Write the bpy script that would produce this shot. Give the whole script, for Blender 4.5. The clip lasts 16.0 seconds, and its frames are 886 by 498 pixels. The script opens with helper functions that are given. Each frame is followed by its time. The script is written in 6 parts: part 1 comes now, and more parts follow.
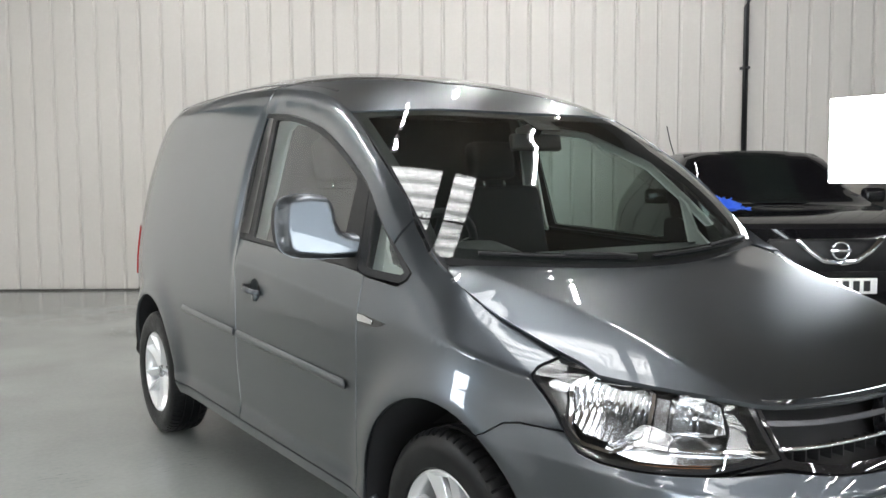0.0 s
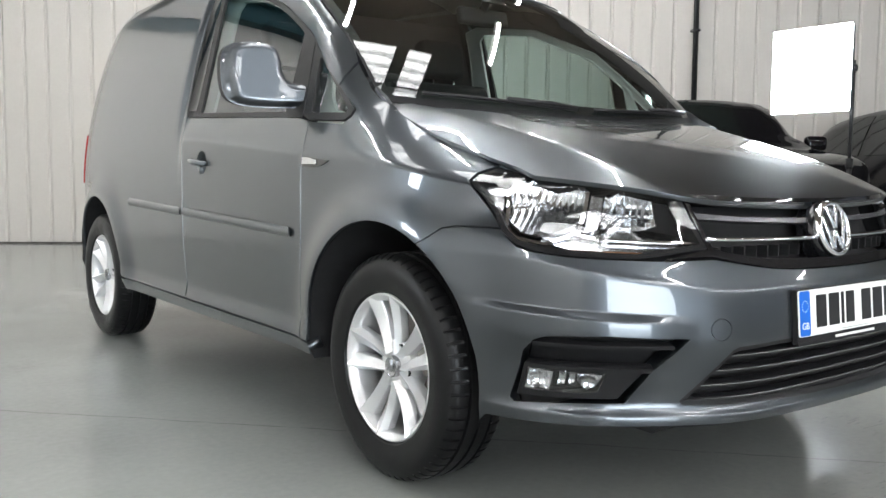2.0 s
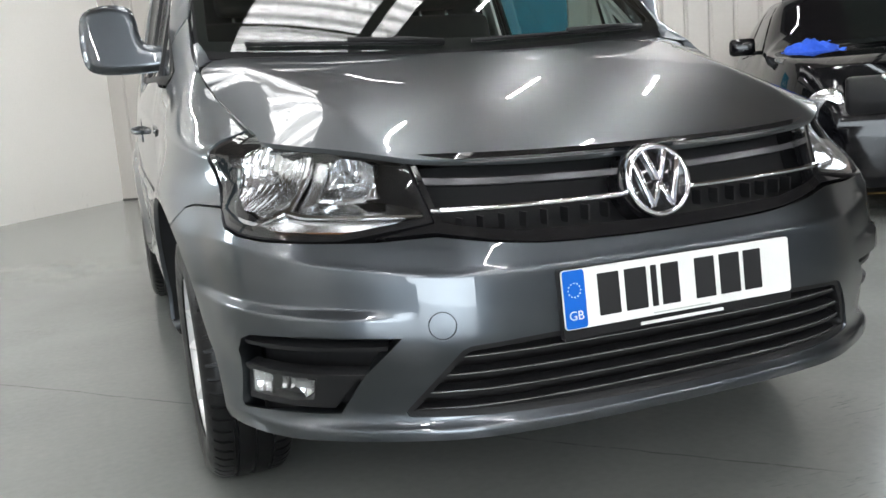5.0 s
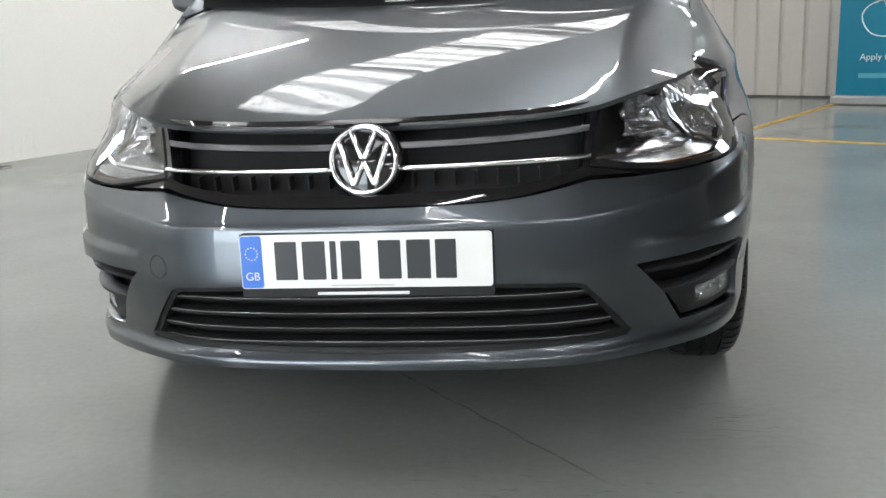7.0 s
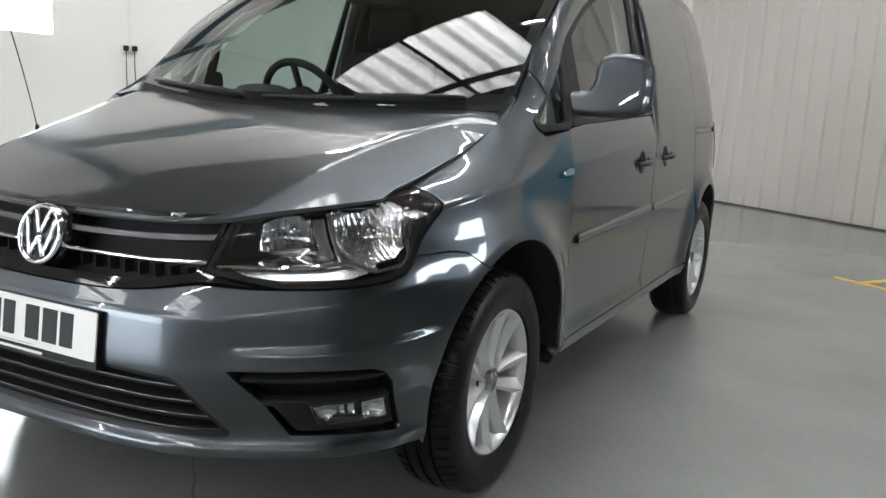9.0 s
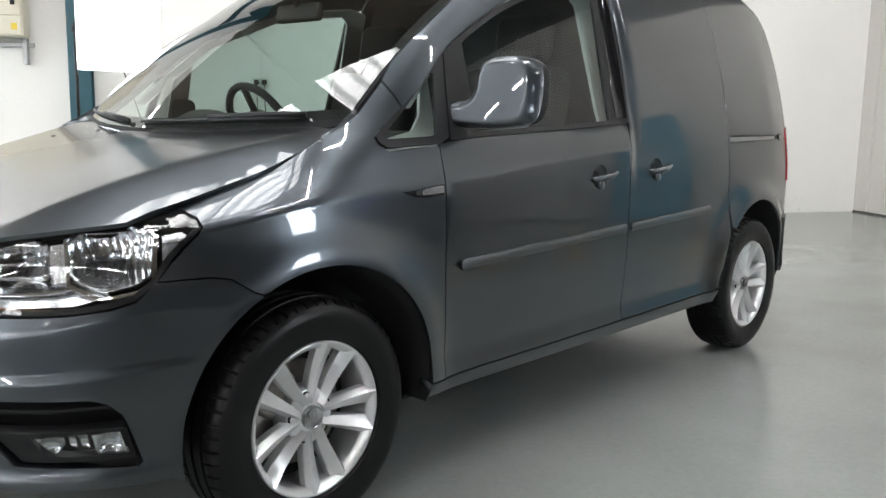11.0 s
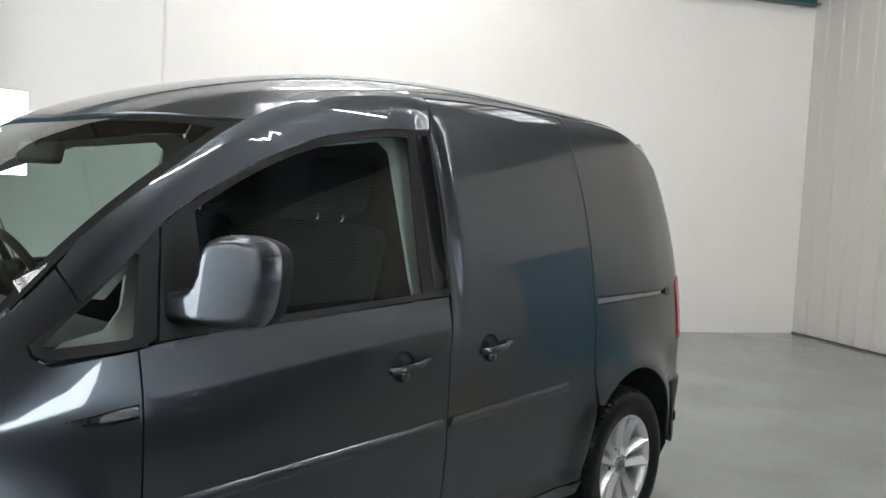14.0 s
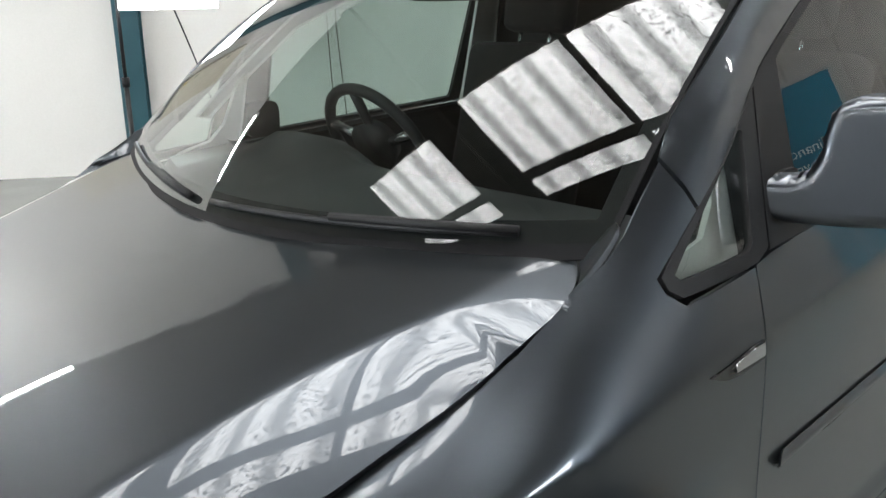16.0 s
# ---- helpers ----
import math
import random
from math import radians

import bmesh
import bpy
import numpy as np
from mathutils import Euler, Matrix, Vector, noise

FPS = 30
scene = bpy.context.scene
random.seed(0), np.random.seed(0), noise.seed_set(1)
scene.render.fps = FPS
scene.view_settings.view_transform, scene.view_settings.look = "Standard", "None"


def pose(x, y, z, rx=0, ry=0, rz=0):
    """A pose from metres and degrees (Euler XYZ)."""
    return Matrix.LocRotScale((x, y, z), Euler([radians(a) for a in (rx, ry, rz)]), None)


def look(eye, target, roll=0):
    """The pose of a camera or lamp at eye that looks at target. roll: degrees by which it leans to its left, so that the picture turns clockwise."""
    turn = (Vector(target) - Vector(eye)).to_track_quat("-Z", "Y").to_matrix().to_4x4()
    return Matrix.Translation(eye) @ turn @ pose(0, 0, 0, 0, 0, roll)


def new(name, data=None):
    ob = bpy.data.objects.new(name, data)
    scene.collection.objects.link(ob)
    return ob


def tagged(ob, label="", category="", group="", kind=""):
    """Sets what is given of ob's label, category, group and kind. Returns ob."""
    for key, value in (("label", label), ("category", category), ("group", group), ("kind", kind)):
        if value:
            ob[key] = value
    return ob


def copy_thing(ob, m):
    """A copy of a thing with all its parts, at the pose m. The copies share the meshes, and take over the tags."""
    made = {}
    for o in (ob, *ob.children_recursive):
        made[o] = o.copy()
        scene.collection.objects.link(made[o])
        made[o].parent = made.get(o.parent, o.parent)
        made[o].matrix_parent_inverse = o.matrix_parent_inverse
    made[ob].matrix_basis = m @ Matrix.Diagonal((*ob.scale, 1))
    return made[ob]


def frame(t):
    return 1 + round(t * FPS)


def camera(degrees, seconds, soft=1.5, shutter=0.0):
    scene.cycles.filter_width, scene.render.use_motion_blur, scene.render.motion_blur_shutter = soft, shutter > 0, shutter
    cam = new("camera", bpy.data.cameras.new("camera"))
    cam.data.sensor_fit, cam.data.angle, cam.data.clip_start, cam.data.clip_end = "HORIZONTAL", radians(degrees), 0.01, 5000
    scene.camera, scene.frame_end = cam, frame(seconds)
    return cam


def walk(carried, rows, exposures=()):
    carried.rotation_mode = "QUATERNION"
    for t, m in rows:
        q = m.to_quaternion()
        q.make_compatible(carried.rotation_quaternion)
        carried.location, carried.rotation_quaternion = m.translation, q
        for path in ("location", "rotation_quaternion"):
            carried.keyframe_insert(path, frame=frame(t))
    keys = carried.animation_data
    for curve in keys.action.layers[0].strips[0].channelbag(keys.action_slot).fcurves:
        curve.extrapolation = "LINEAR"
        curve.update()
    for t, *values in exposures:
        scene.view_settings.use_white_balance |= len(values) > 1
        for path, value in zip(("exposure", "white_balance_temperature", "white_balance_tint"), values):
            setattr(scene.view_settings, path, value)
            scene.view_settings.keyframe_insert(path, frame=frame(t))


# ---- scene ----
cam = camera(53.8, 16.0)

PATH = [
    (0, (-2.165, -1.043, 1.322), (-1.04, 0.603, 1.161), -0.3),
    (0.5, (-2.189, -1.05, 1.15), (-1.045, 0.586, 1.027), -0.2),
    (1, (-2.19, -1.08, 0.99), (-1.024, 0.543, 0.904), 0.0),
    (1.5, (-2.182, -1.099, 0.865), (-0.995, 0.508, 0.794), 0.3),
    (2, (-2.178, -1.134, 0.855), (-0.974, 0.454, 0.685), 0.5),
    (2.5, (-2.115, -1.179, 0.912), (-0.875, 0.374, 0.685), 0.4),
    (3, (-1.98, -1.213, 0.875), (-0.653, 0.26, 0.616), 0.9),
    (3.2, (-1.905, -1.229, 0.863), (-0.577, 0.242, 0.591), 0.3),
    (5.3, (-0.798, -1.421, 0.908), (-0.196, 0.458, 0.583), -4.6),
    (5.5, (-0.654, -1.442, 0.913), (-0.096, 0.45, 0.586), -4.5),
    (6, (-0.274, -1.553, 0.929), (-0.003, 0.398, 0.584), -4.3),
    (6.5, (0.083, -1.622, 0.937), (0.102, 0.342, 0.561), -4.1),
    (7, (0.41, -1.668, 0.987), (0.124, 0.247, 0.484), -3.2),
    (7.5, (0.729, -1.7, 0.981), (0.058, 0.12, 0.495), -3.0),
    (8, (1.072, -1.565, 1.053), (0.289, 0.22, 0.607), 1.9),
    (8.5, (1.424, -1.414, 1.083), (0.587, 0.369, 0.739), 2.3),
    (9, (1.77, -1.319, 1.094), (0.875, 0.438, 0.756), 3.5),
    (9.2, (1.85, -1.275, 1.09), (0.937, 0.475, 0.768), 3.4),
    (11.3, (2.625, -0.364, 1.122), (1.264, 1.069, 0.819), 0.8),
    (11.5, (2.664, -0.252, 1.147), (1.293, 1.172, 0.848), 0.9),
    (12, (2.786, 0.042, 1.238), (1.377, 1.433, 0.958), 2.4),
    (12.5, (2.824, 0.21, 1.358), (1.405, 1.6, 1.132), 3.1),
    (13, (2.782, 0.29, 1.411), (1.435, 1.759, 1.237), 3.7),
    (13.5, (2.707, 0.318, 1.421), (1.424, 1.847, 1.303), 3.7),
    (14, (2.552, 0.332, 1.388), (1.256, 1.85, 1.267), 2.9),
    (14.5, (2.343, 0.362, 1.386), (0.969, 1.795, 1.144), 0.4),
    (15, (2.067, 0.369, 1.428), (0.688, 1.768, 1.052), -0.5),
    (15.5, (1.736, 0.226, 1.422), (0.361, 1.603, 0.962), -0.2),
    (16, (1.434, 0.086, 1.434), (0.051, 1.419, 0.877), -1.1),
]
walk(cam, [(t, look(a, b, r)) for t, a, b, r in PATH], [(0, 0.07), (1.0, 0.15), (2.0, 0.22), (3.0, 0.31), (5.5, -0.18), (6.0, -0.25), (7.0, -0.17), (8.0, -0.37), (8.5, -0.41), (9.0, -0.31), (11.5, 0.15), (12.5, -0.20), (13.0, -0.27), (13.5, -0.34), (14.5, -0.14), (15.0, 0.17), (15.5, 0.14), (16.0, -0.02)])

# ---- world and light ----
world = bpy.data.worlds.new("world")
world.use_nodes = True
scene.world = world
_bg = world.node_tree.nodes["Background"]
_sky = world.node_tree.nodes.new("ShaderNodeTexSky")
_sky.sky_type, _sky.sun_disc = "NISHITA", False
_sky.sun_elevation, _sky.sun_rotation = radians(40), radians(200)
world.node_tree.links.new(_sky.outputs["Color"], _bg.inputs["Color"])
_bg.inputs["Strength"].default_value = 0.08
SKYLIGHT, TUBE, PANEL, DOOR = 9.5, 178.0, 22.0, 12.5


# ---- materials ----
def mat(name, base, rough=0.5, metal=0.0, coat=0.0, vary=0.0, scale=6.0, grain=0.0, grain_scale=120.0, bump=0.0, bump_scale=200.0,
        spec=0.5, rough_vary=0.0, emit=0.0, emit_col=None, trans=0.0, ior=1.45, aniso=None, coat_rough=0.03, rand=0.0):
    """A principled material with variation of colour and gloss at two scales and a fine relief, in metres."""
    m = bpy.data.materials.new(name)
    m.use_nodes = True
    nt = m.node_tree
    b = nt.nodes["Principled BSDF"]
    base = (*base, 1.0)
    b.inputs["Base Color"].default_value = base
    b.inputs["Roughness"].default_value = rough
    b.inputs["Metallic"].default_value = metal
    b.inputs["Coat Weight"].default_value = coat
    b.inputs["Coat Roughness"].default_value = coat_rough
    b.inputs["Specular IOR Level"].default_value = spec
    b.inputs["Transmission Weight"].default_value = trans
    b.inputs["IOR"].default_value = ior
    geo = nt.nodes.new("ShaderNodeNewGeometry")
    pos = geo.outputs["Position"]

    def tex(s, detail=3.0):
        n = nt.nodes.new("ShaderNodeTexNoise")
        n.inputs["Scale"].default_value, n.inputs["Detail"].default_value = s, detail
        nt.links.new(pos, n.inputs["Vector"])
        return n.outputs["Fac"]

    def remap(sock, lo, hi):
        r = nt.nodes.new("ShaderNodeMapRange")
        r.inputs["From Min"].default_value, r.inputs["From Max"].default_value = 0.25, 0.75
        r.inputs["To Min"].default_value, r.inputs["To Max"].default_value = lo, hi
        nt.links.new(sock, r.inputs["Value"])
        return r.outputs["Result"]

    def mul(a, c):
        n = nt.nodes.new("ShaderNodeMath")
        n.operation = "MULTIPLY"
        nt.links.new(a, n.inputs[0])
        nt.links.new(c, n.inputs[1])
        return n.outputs[0]

    fac = None
    if vary:
        fac = remap(tex(scale), 1 - vary, 1 + vary)
    if grain:
        g = remap(tex(grain_scale, 2.0), 1 - grain, 1 + grain)
        fac = mul(fac, g) if fac else g
    if rand:
        oi = nt.nodes.new("ShaderNodeObjectInfo")
        r = nt.nodes.new("ShaderNodeMapRange")
        r.inputs["To Min"].default_value, r.inputs["To Max"].default_value = 1 - rand, 1 + rand
        nt.links.new(oi.outputs["Random"], r.inputs["Value"])
        fac = mul(fac, r.outputs["Result"]) if fac else r.outputs["Result"]
    if fac:
        mx = nt.nodes.new("ShaderNodeVectorMath")
        mx.operation = "SCALE"
        mx.inputs[0].default_value = base[:3]
        nt.links.new(fac, mx.inputs["Scale"])
        nt.links.new(mx.outputs["Vector"], b.inputs["Base Color"])
    if rough_vary:
        nt.links.new(remap(tex(scale * 2.3), max(rough - rough_vary, 0.02), rough + rough_vary), b.inputs["Roughness"])
    if bump:
        bp = nt.nodes.new("ShaderNodeBump")
        bp.inputs["Strength"].default_value = bump
        bp.inputs["Distance"].default_value = 0.002
        nt.links.new(tex(bump_scale), bp.inputs["Height"])
        nt.links.new(bp.outputs["Normal"], b.inputs["Normal"])
    if emit:
        b.inputs["Emission Color"].default_value = (*(emit_col or base[:3]), 1.0)
        b.inputs["Emission Strength"].default_value = emit
    return m


PAINT = mat("grey_metallic_paint", (0.066, 0.075, 0.085), 0.34, 1.0, 1.0, 0.03, 1.5, 0.10, 2200.0, coat_rough=0.012)
PAINT.node_tree.nodes["Principled BSDF"].inputs["Coat IOR"].default_value = 1.5
PLASTIC = mat("black_plastic", (0.010, 0.010, 0.011), 0.45, 0, 0, 0.1, 8, 0.1, 300, 0.25, 900, spec=0.3)
GLOSSBLACK = mat("gloss_black", (0.008, 0.008, 0.009), 0.06, 0, 0.3, 0.1, 5)
DARK = mat("dark_cavity", (0.006, 0.006, 0.007), 0.8, 0, 0, 0.2, 8)
RUBBER = mat("tyre_rubber", (0.0075, 0.0075, 0.008), 0.36, 0, 0, 0.2, 9, 0.15, 200, 0.15, 500, spec=0.22, rough_vary=0.08)
ALLOY = mat("silver_alloy", (0.72, 0.72, 0.73), 0.30, 0.65, 0.6, 0.04, 8, 0.05, 900)
CHROME = mat("chrome", (0.86, 0.86, 0.88), 0.05, 1.0, 0, 0.03, 20)
SATIN = mat("satin_metal", (0.4, 0.4, 0.41), 0.25, 0.9, 0, 0.05, 20)
BRAKE = mat("brake_disc_steel", (0.3, 0.28, 0.26), 0.35, 0.9, 0, 0.2, 25)
TRIM = mat("dark_cabin_trim", (0.012, 0.0125, 0.0135), 0.6, 0, 0, 0.1, 5, spec=0.3)
DASH = mat("grey_dashboard", (0.016, 0.017, 0.018), 0.55, 0, 0, 0.1, 5)
SEAT = mat("dark_seat_cloth", (0.007, 0.007, 0.008), 0.9, 0, 0, 0.15, 8)
HEADLINER = mat("grey_headliner", (0.35, 0.35, 0.34), 0.9, 0, 0, 0.06, 6, 0.08, 400)


def glass(name, tint, base=0.075, rough=0.0):
    """Thin pane: mostly clear, tinted, with a mirror gloss that grows at grazing angles."""
    m = bpy.data.materials.new(name)
    m.use_nodes = True
    nt = m.node_tree
    nt.nodes.clear()
    out = nt.nodes.new("ShaderNodeOutputMaterial")
    tr = nt.nodes.new("ShaderNodeBsdfTransparent")
    gl = nt.nodes.new("ShaderNodeBsdfGlossy")
    mx = nt.nodes.new("ShaderNodeMixShader")
    fr = nt.nodes.new("ShaderNodeLayerWeight")
    fr.inputs["Blend"].default_value = 0.5
    pw = nt.nodes.new("ShaderNodeMath")
    pw.operation = "POWER"
    pw.inputs[1].default_value = 3.3
    sc = nt.nodes.new("ShaderNodeMath")
    sc.operation = "MULTIPLY_ADD"
    sc.inputs[1].default_value, sc.inputs[2].default_value = 0.95, base
    sc.use_clamp = True
    tr.inputs["Color"].default_value = (*tint, 1)
    gl.inputs["Roughness"].default_value = rough
    nt.links.new(fr.outputs["Facing"], pw.inputs[0])
    nt.links.new(pw.outputs[0], sc.inputs[0])
    nt.links.new(sc.outputs[0], mx.inputs[0])
    nt.links.new(tr.outputs[0], mx.inputs[1])
    nt.links.new(gl.outputs[0], mx.inputs[2])
    nt.links.new(mx.outputs[0], out.inputs["Surface"])
    return m


GLASS = glass("green_tinted_glass", (0.72, 0.80, 0.76))
SIDEGLASS = glass("dark_green_side_glass", (0.46, 0.55, 0.53), 0.022)
LENS = glass("clear_lamp_lens", (0.93, 0.94, 0.95))


def marks(m, spots, lines, depth=0.55, scale=22.0):
    """Scuffs and scratches on a floor or wall paint: ragged dark patches round (x, y, r), pale lines between points, and sparse specks all over."""
    nt = m.node_tree
    b = nt.nodes["Principled BSDF"]
    src = b.inputs["Base Color"].links[0].from_socket
    geo = nt.nodes.new("ShaderNodeNewGeometry")

    def math_(op, a, c=None, d=None):
        n = nt.nodes.new("ShaderNodeMath")
        n.operation = op
        for k, v in enumerate((a, c, d)):
            if v is None:
                continue
            if isinstance(v, (int, float)):
                n.inputs[k].default_value = v
            else:
                nt.links.new(v, n.inputs[k])
        return n.outputs[0]

    def ramp(sock, lo, hi):
        n = nt.nodes.new("ShaderNodeMapRange")
        n.inputs["From Min"].default_value, n.inputs["From Max"].default_value = lo, hi
        nt.links.new(sock, n.inputs["Value"])
        return n.outputs["Result"]

    def noise_(s, detail, stretch=(1, 1, 1), rot=0.0):
        mp = nt.nodes.new("ShaderNodeMapping")
        mp.inputs["Scale"].default_value = stretch
        mp.inputs["Rotation"].default_value = (0, 0, rot)
        nt.links.new(geo.outputs["Position"], mp.inputs["Vector"])
        n = nt.nodes.new("ShaderNodeTexNoise")
        n.inputs["Scale"].default_value, n.inputs["Detail"].default_value, n.inputs["Roughness"].default_value = s, detail, 0.65
        nt.links.new(mp.outputs["Vector"], n.inputs["Vector"])
        return n.outputs["Fac"]
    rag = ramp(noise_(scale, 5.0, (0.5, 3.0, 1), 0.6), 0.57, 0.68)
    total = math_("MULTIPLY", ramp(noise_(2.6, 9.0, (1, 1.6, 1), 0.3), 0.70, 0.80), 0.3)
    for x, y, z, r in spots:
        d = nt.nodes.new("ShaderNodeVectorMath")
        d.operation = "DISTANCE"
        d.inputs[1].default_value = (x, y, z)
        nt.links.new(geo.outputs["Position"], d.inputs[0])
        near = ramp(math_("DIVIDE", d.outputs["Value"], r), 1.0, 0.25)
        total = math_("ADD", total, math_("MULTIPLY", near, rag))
    for x0, y0, x1, y1, half in lines:
        ln = math.hypot(x1 - x0, y1 - y0)
        ux, uy = (x1 - x0) / ln, (y1 - y0) / ln

        def along(vx, vy):
            d = nt.nodes.new("ShaderNodeVectorMath")
            d.operation = "DOT_PRODUCT"
            d.inputs[1].default_value = (vx, vy, 0)
            nt.links.new(geo.outputs["Position"], d.inputs[0])
            return math_("SUBTRACT", d.outputs["Value"], vx * x0 + vy * y0)
        off = math_("ABSOLUTE", math_("ADD", along(-uy, ux), math_("MULTIPLY", math_("SUBTRACT", noise_(3.0, 4.0), 0.5), 0.05)))
        run = along(ux, uy)
        inside_ = math_("MULTIPLY", ramp(run, 0.0, 0.12), ramp(run, ln, ln - 0.12))
        total = math_("ADD", total, math_("MULTIPLY", math_("MULTIPLY", ramp(off, half, half * 0.3), inside_), ramp(noise_(7.0, 4.0), 0.36, 0.55)))
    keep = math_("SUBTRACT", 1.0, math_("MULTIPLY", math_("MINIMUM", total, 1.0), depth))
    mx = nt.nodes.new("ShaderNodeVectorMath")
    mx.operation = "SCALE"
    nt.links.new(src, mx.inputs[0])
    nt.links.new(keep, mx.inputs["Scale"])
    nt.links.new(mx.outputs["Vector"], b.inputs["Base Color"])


WALLWHITE = mat("white_painted_wall", (0.80, 0.785, 0.75), 0.45, 0, 0, 0.03, 0.7, 0.02, 60, 0.15, 90)
WALLSOUTH = mat("pale_grey_plain_wall", (0.50, 0.50, 0.49), 0.5, 0, 0, 0.06, 0.6)
WALLDARK = mat("grey_plain_wall", (0.42, 0.46, 0.52), 0.5, 0, 0, 0.08, 0.6)
CORR = mat("grey_white_cladding", (0.48, 0.455, 0.425), 0.38, 0, 0, 0.04, 0.5, 0.02, 30, 0.1, 60)
FLOOR = mat("grey_green_floor_paint", (0.215, 0.226, 0.215), 0.19, 0, 0, 0.13, 1.3, 0.05, 40, 0.05, 300)
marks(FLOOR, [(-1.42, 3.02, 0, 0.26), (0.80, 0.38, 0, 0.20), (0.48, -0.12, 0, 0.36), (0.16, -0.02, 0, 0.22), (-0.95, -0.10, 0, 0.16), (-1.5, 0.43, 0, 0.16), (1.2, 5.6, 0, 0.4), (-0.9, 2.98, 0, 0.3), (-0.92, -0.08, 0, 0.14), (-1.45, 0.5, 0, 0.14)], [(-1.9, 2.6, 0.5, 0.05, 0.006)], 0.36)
marks(WALLWHITE, [(-1.3, 10.0, 0.05, 0.22), (-1.9, 9.2, 0.0, 0.2), (-4.4, 5.5, 0.02, 0.25)], [], 0.16, 9.0)
CEIL = mat("brown_roof_lining", (0.085, 0.069, 0.053), 0.7, 0, 0, 0.15, 1.2)
SHADETONE = mat("dark_shade_tone", (0.05, 0.046, 0.042), 0.7, 0, 0, 0.15, 1.2)
GREENSTEEL = mat("teal_painted_steel", (0.02, 0.075, 0.095), 0.4, 0, 0, 0.1, 4, 0.05, 80)
SKYL = mat("daylit_rooflight_sheet", (0.8, 0.8, 0.8), 0.6, emit=SKYLIGHT, emit_col=(0.985, 0.99, 0.99), vary=0.1)
_nt = SKYL.node_tree      # dirt specks dim the sheets; rib shading is painted in as bands
_pos = _nt.nodes.new("ShaderNodeNewGeometry")
_spk = _nt.nodes.new("ShaderNodeTexNoise")
_spk.inputs["Scale"].default_value, _spk.inputs["Detail"].default_value, _spk.inputs["Roughness"].default_value = 22.0, 5.0, 0.72
_rmp = _nt.nodes.new("ShaderNodeMapRange")
_rmp.inputs["From Min"].default_value, _rmp.inputs["From Max"].default_value = 0.425, 0.47
_rmp.inputs["To Min"].default_value, _rmp.inputs["To Max"].default_value = SKYLIGHT * 0.03, SKYLIGHT
_nt.links.new(_pos.outputs["Position"], _spk.inputs["Vector"])
_nt.links.new(_spk.outputs["Fac"], _rmp.inputs["Value"])
_dot = _nt.nodes.new("ShaderNodeVectorMath")     # shading of the corrugation, put into the glow as regular bands
_dot.operation = "DOT_PRODUCT"
_dot.inputs[1].default_value = (math.cos(radians(56)), math.sin(radians(56)), 0)
_nt.links.new(_pos.outputs["Position"], _dot.inputs[0])
_wav = _nt.nodes.new("ShaderNodeMath")
_wav.operation = "SINE"
_frq = _nt.nodes.new("ShaderNodeMath")
_frq.operation = "MULTIPLY"
_frq.inputs[1].default_value = 2 * math.pi / 0.38
_nt.links.new(_dot.outputs["Value"], _frq.inputs[0])
_nt.links.new(_frq.outputs[0], _wav.inputs[0])
_val = _nt.nodes.new("ShaderNodeMapRange")
_val.inputs["From Min"].default_value, _val.inputs["From Max"].default_value = -0.9, 0.3
_val.inputs["To Min"].default_value, _val.inputs["To Max"].default_value = 0.40, 1.15
_nt.links.new(_wav.outputs[0], _val.inputs["Value"])
_mlt = _nt.nodes.new("ShaderNodeMath")
_mlt.operation = "MULTIPLY"
_nt.links.new(_rmp.outputs["Result"], _mlt.inputs[0])
_nt.links.new(_val.outputs["Result"], _mlt.inputs[1])
_nt.links.new(_mlt.outputs[0], _nt.nodes["Principled BSDF"].inputs["Emission Strength"])
SKYDIM = SKYL.copy()      # the same sheet with a weaker glow
SKYDIM.name = "grey_daylit_rooflight_sheet"
for _n in SKYDIM.node_tree.nodes:
    if _n.type == "MAP_RANGE" and _n.inputs["To Max"].default_value == SKYLIGHT:
        _n.inputs["To Min"].default_value, _n.inputs["To Max"].default_value = 0.6, 6.5
TUBEM = mat("lit_fluorescent_tube", (0.9, 0.9, 0.9), 0.5, emit=TUBE, emit_col=(0.99, 0.99, 0.985))
DOORM = mat("daylit_door_sheet", (0.8, 0.8, 0.8), 0.6, emit=DOOR, emit_col=(0.82, 0.92, 1.0), vary=0.1)
PANELM = mat("lit_led_panel", (0.95, 0.95, 0.95), 0.5, emit=PANEL, emit_col=(0.86, 0.94, 1.0))


# ---- building helpers ----
def part(name, bm, material, parent=None, label="", smooth=True):
    """One bmesh as one mesh object, under a thing or a part."""
    me = bpy.data.meshes.new(name)
    bm.to_mesh(me)
    bm.free()
    if material:
        me.materials.append(material)
    if smooth:
        for p in me.polygons:
            p.use_smooth = True
    ob = new(name, me)
    if parent:
        ob.parent = parent
    if label:
        tagged(ob, label)
    return ob


def sharp(ob, degrees=35):
    """Marks edges that turn more than that as sharp, so that smooth shading stops there."""
    me = ob.data
    bm = bmesh.new()
    bm.from_mesh(me)
    for e in bm.edges:
        if len(e.link_faces) == 2 and e.calc_face_angle(0) > radians(degrees):
            e.smooth = False
    bm.to_mesh(me)
    bm.free()
    return ob


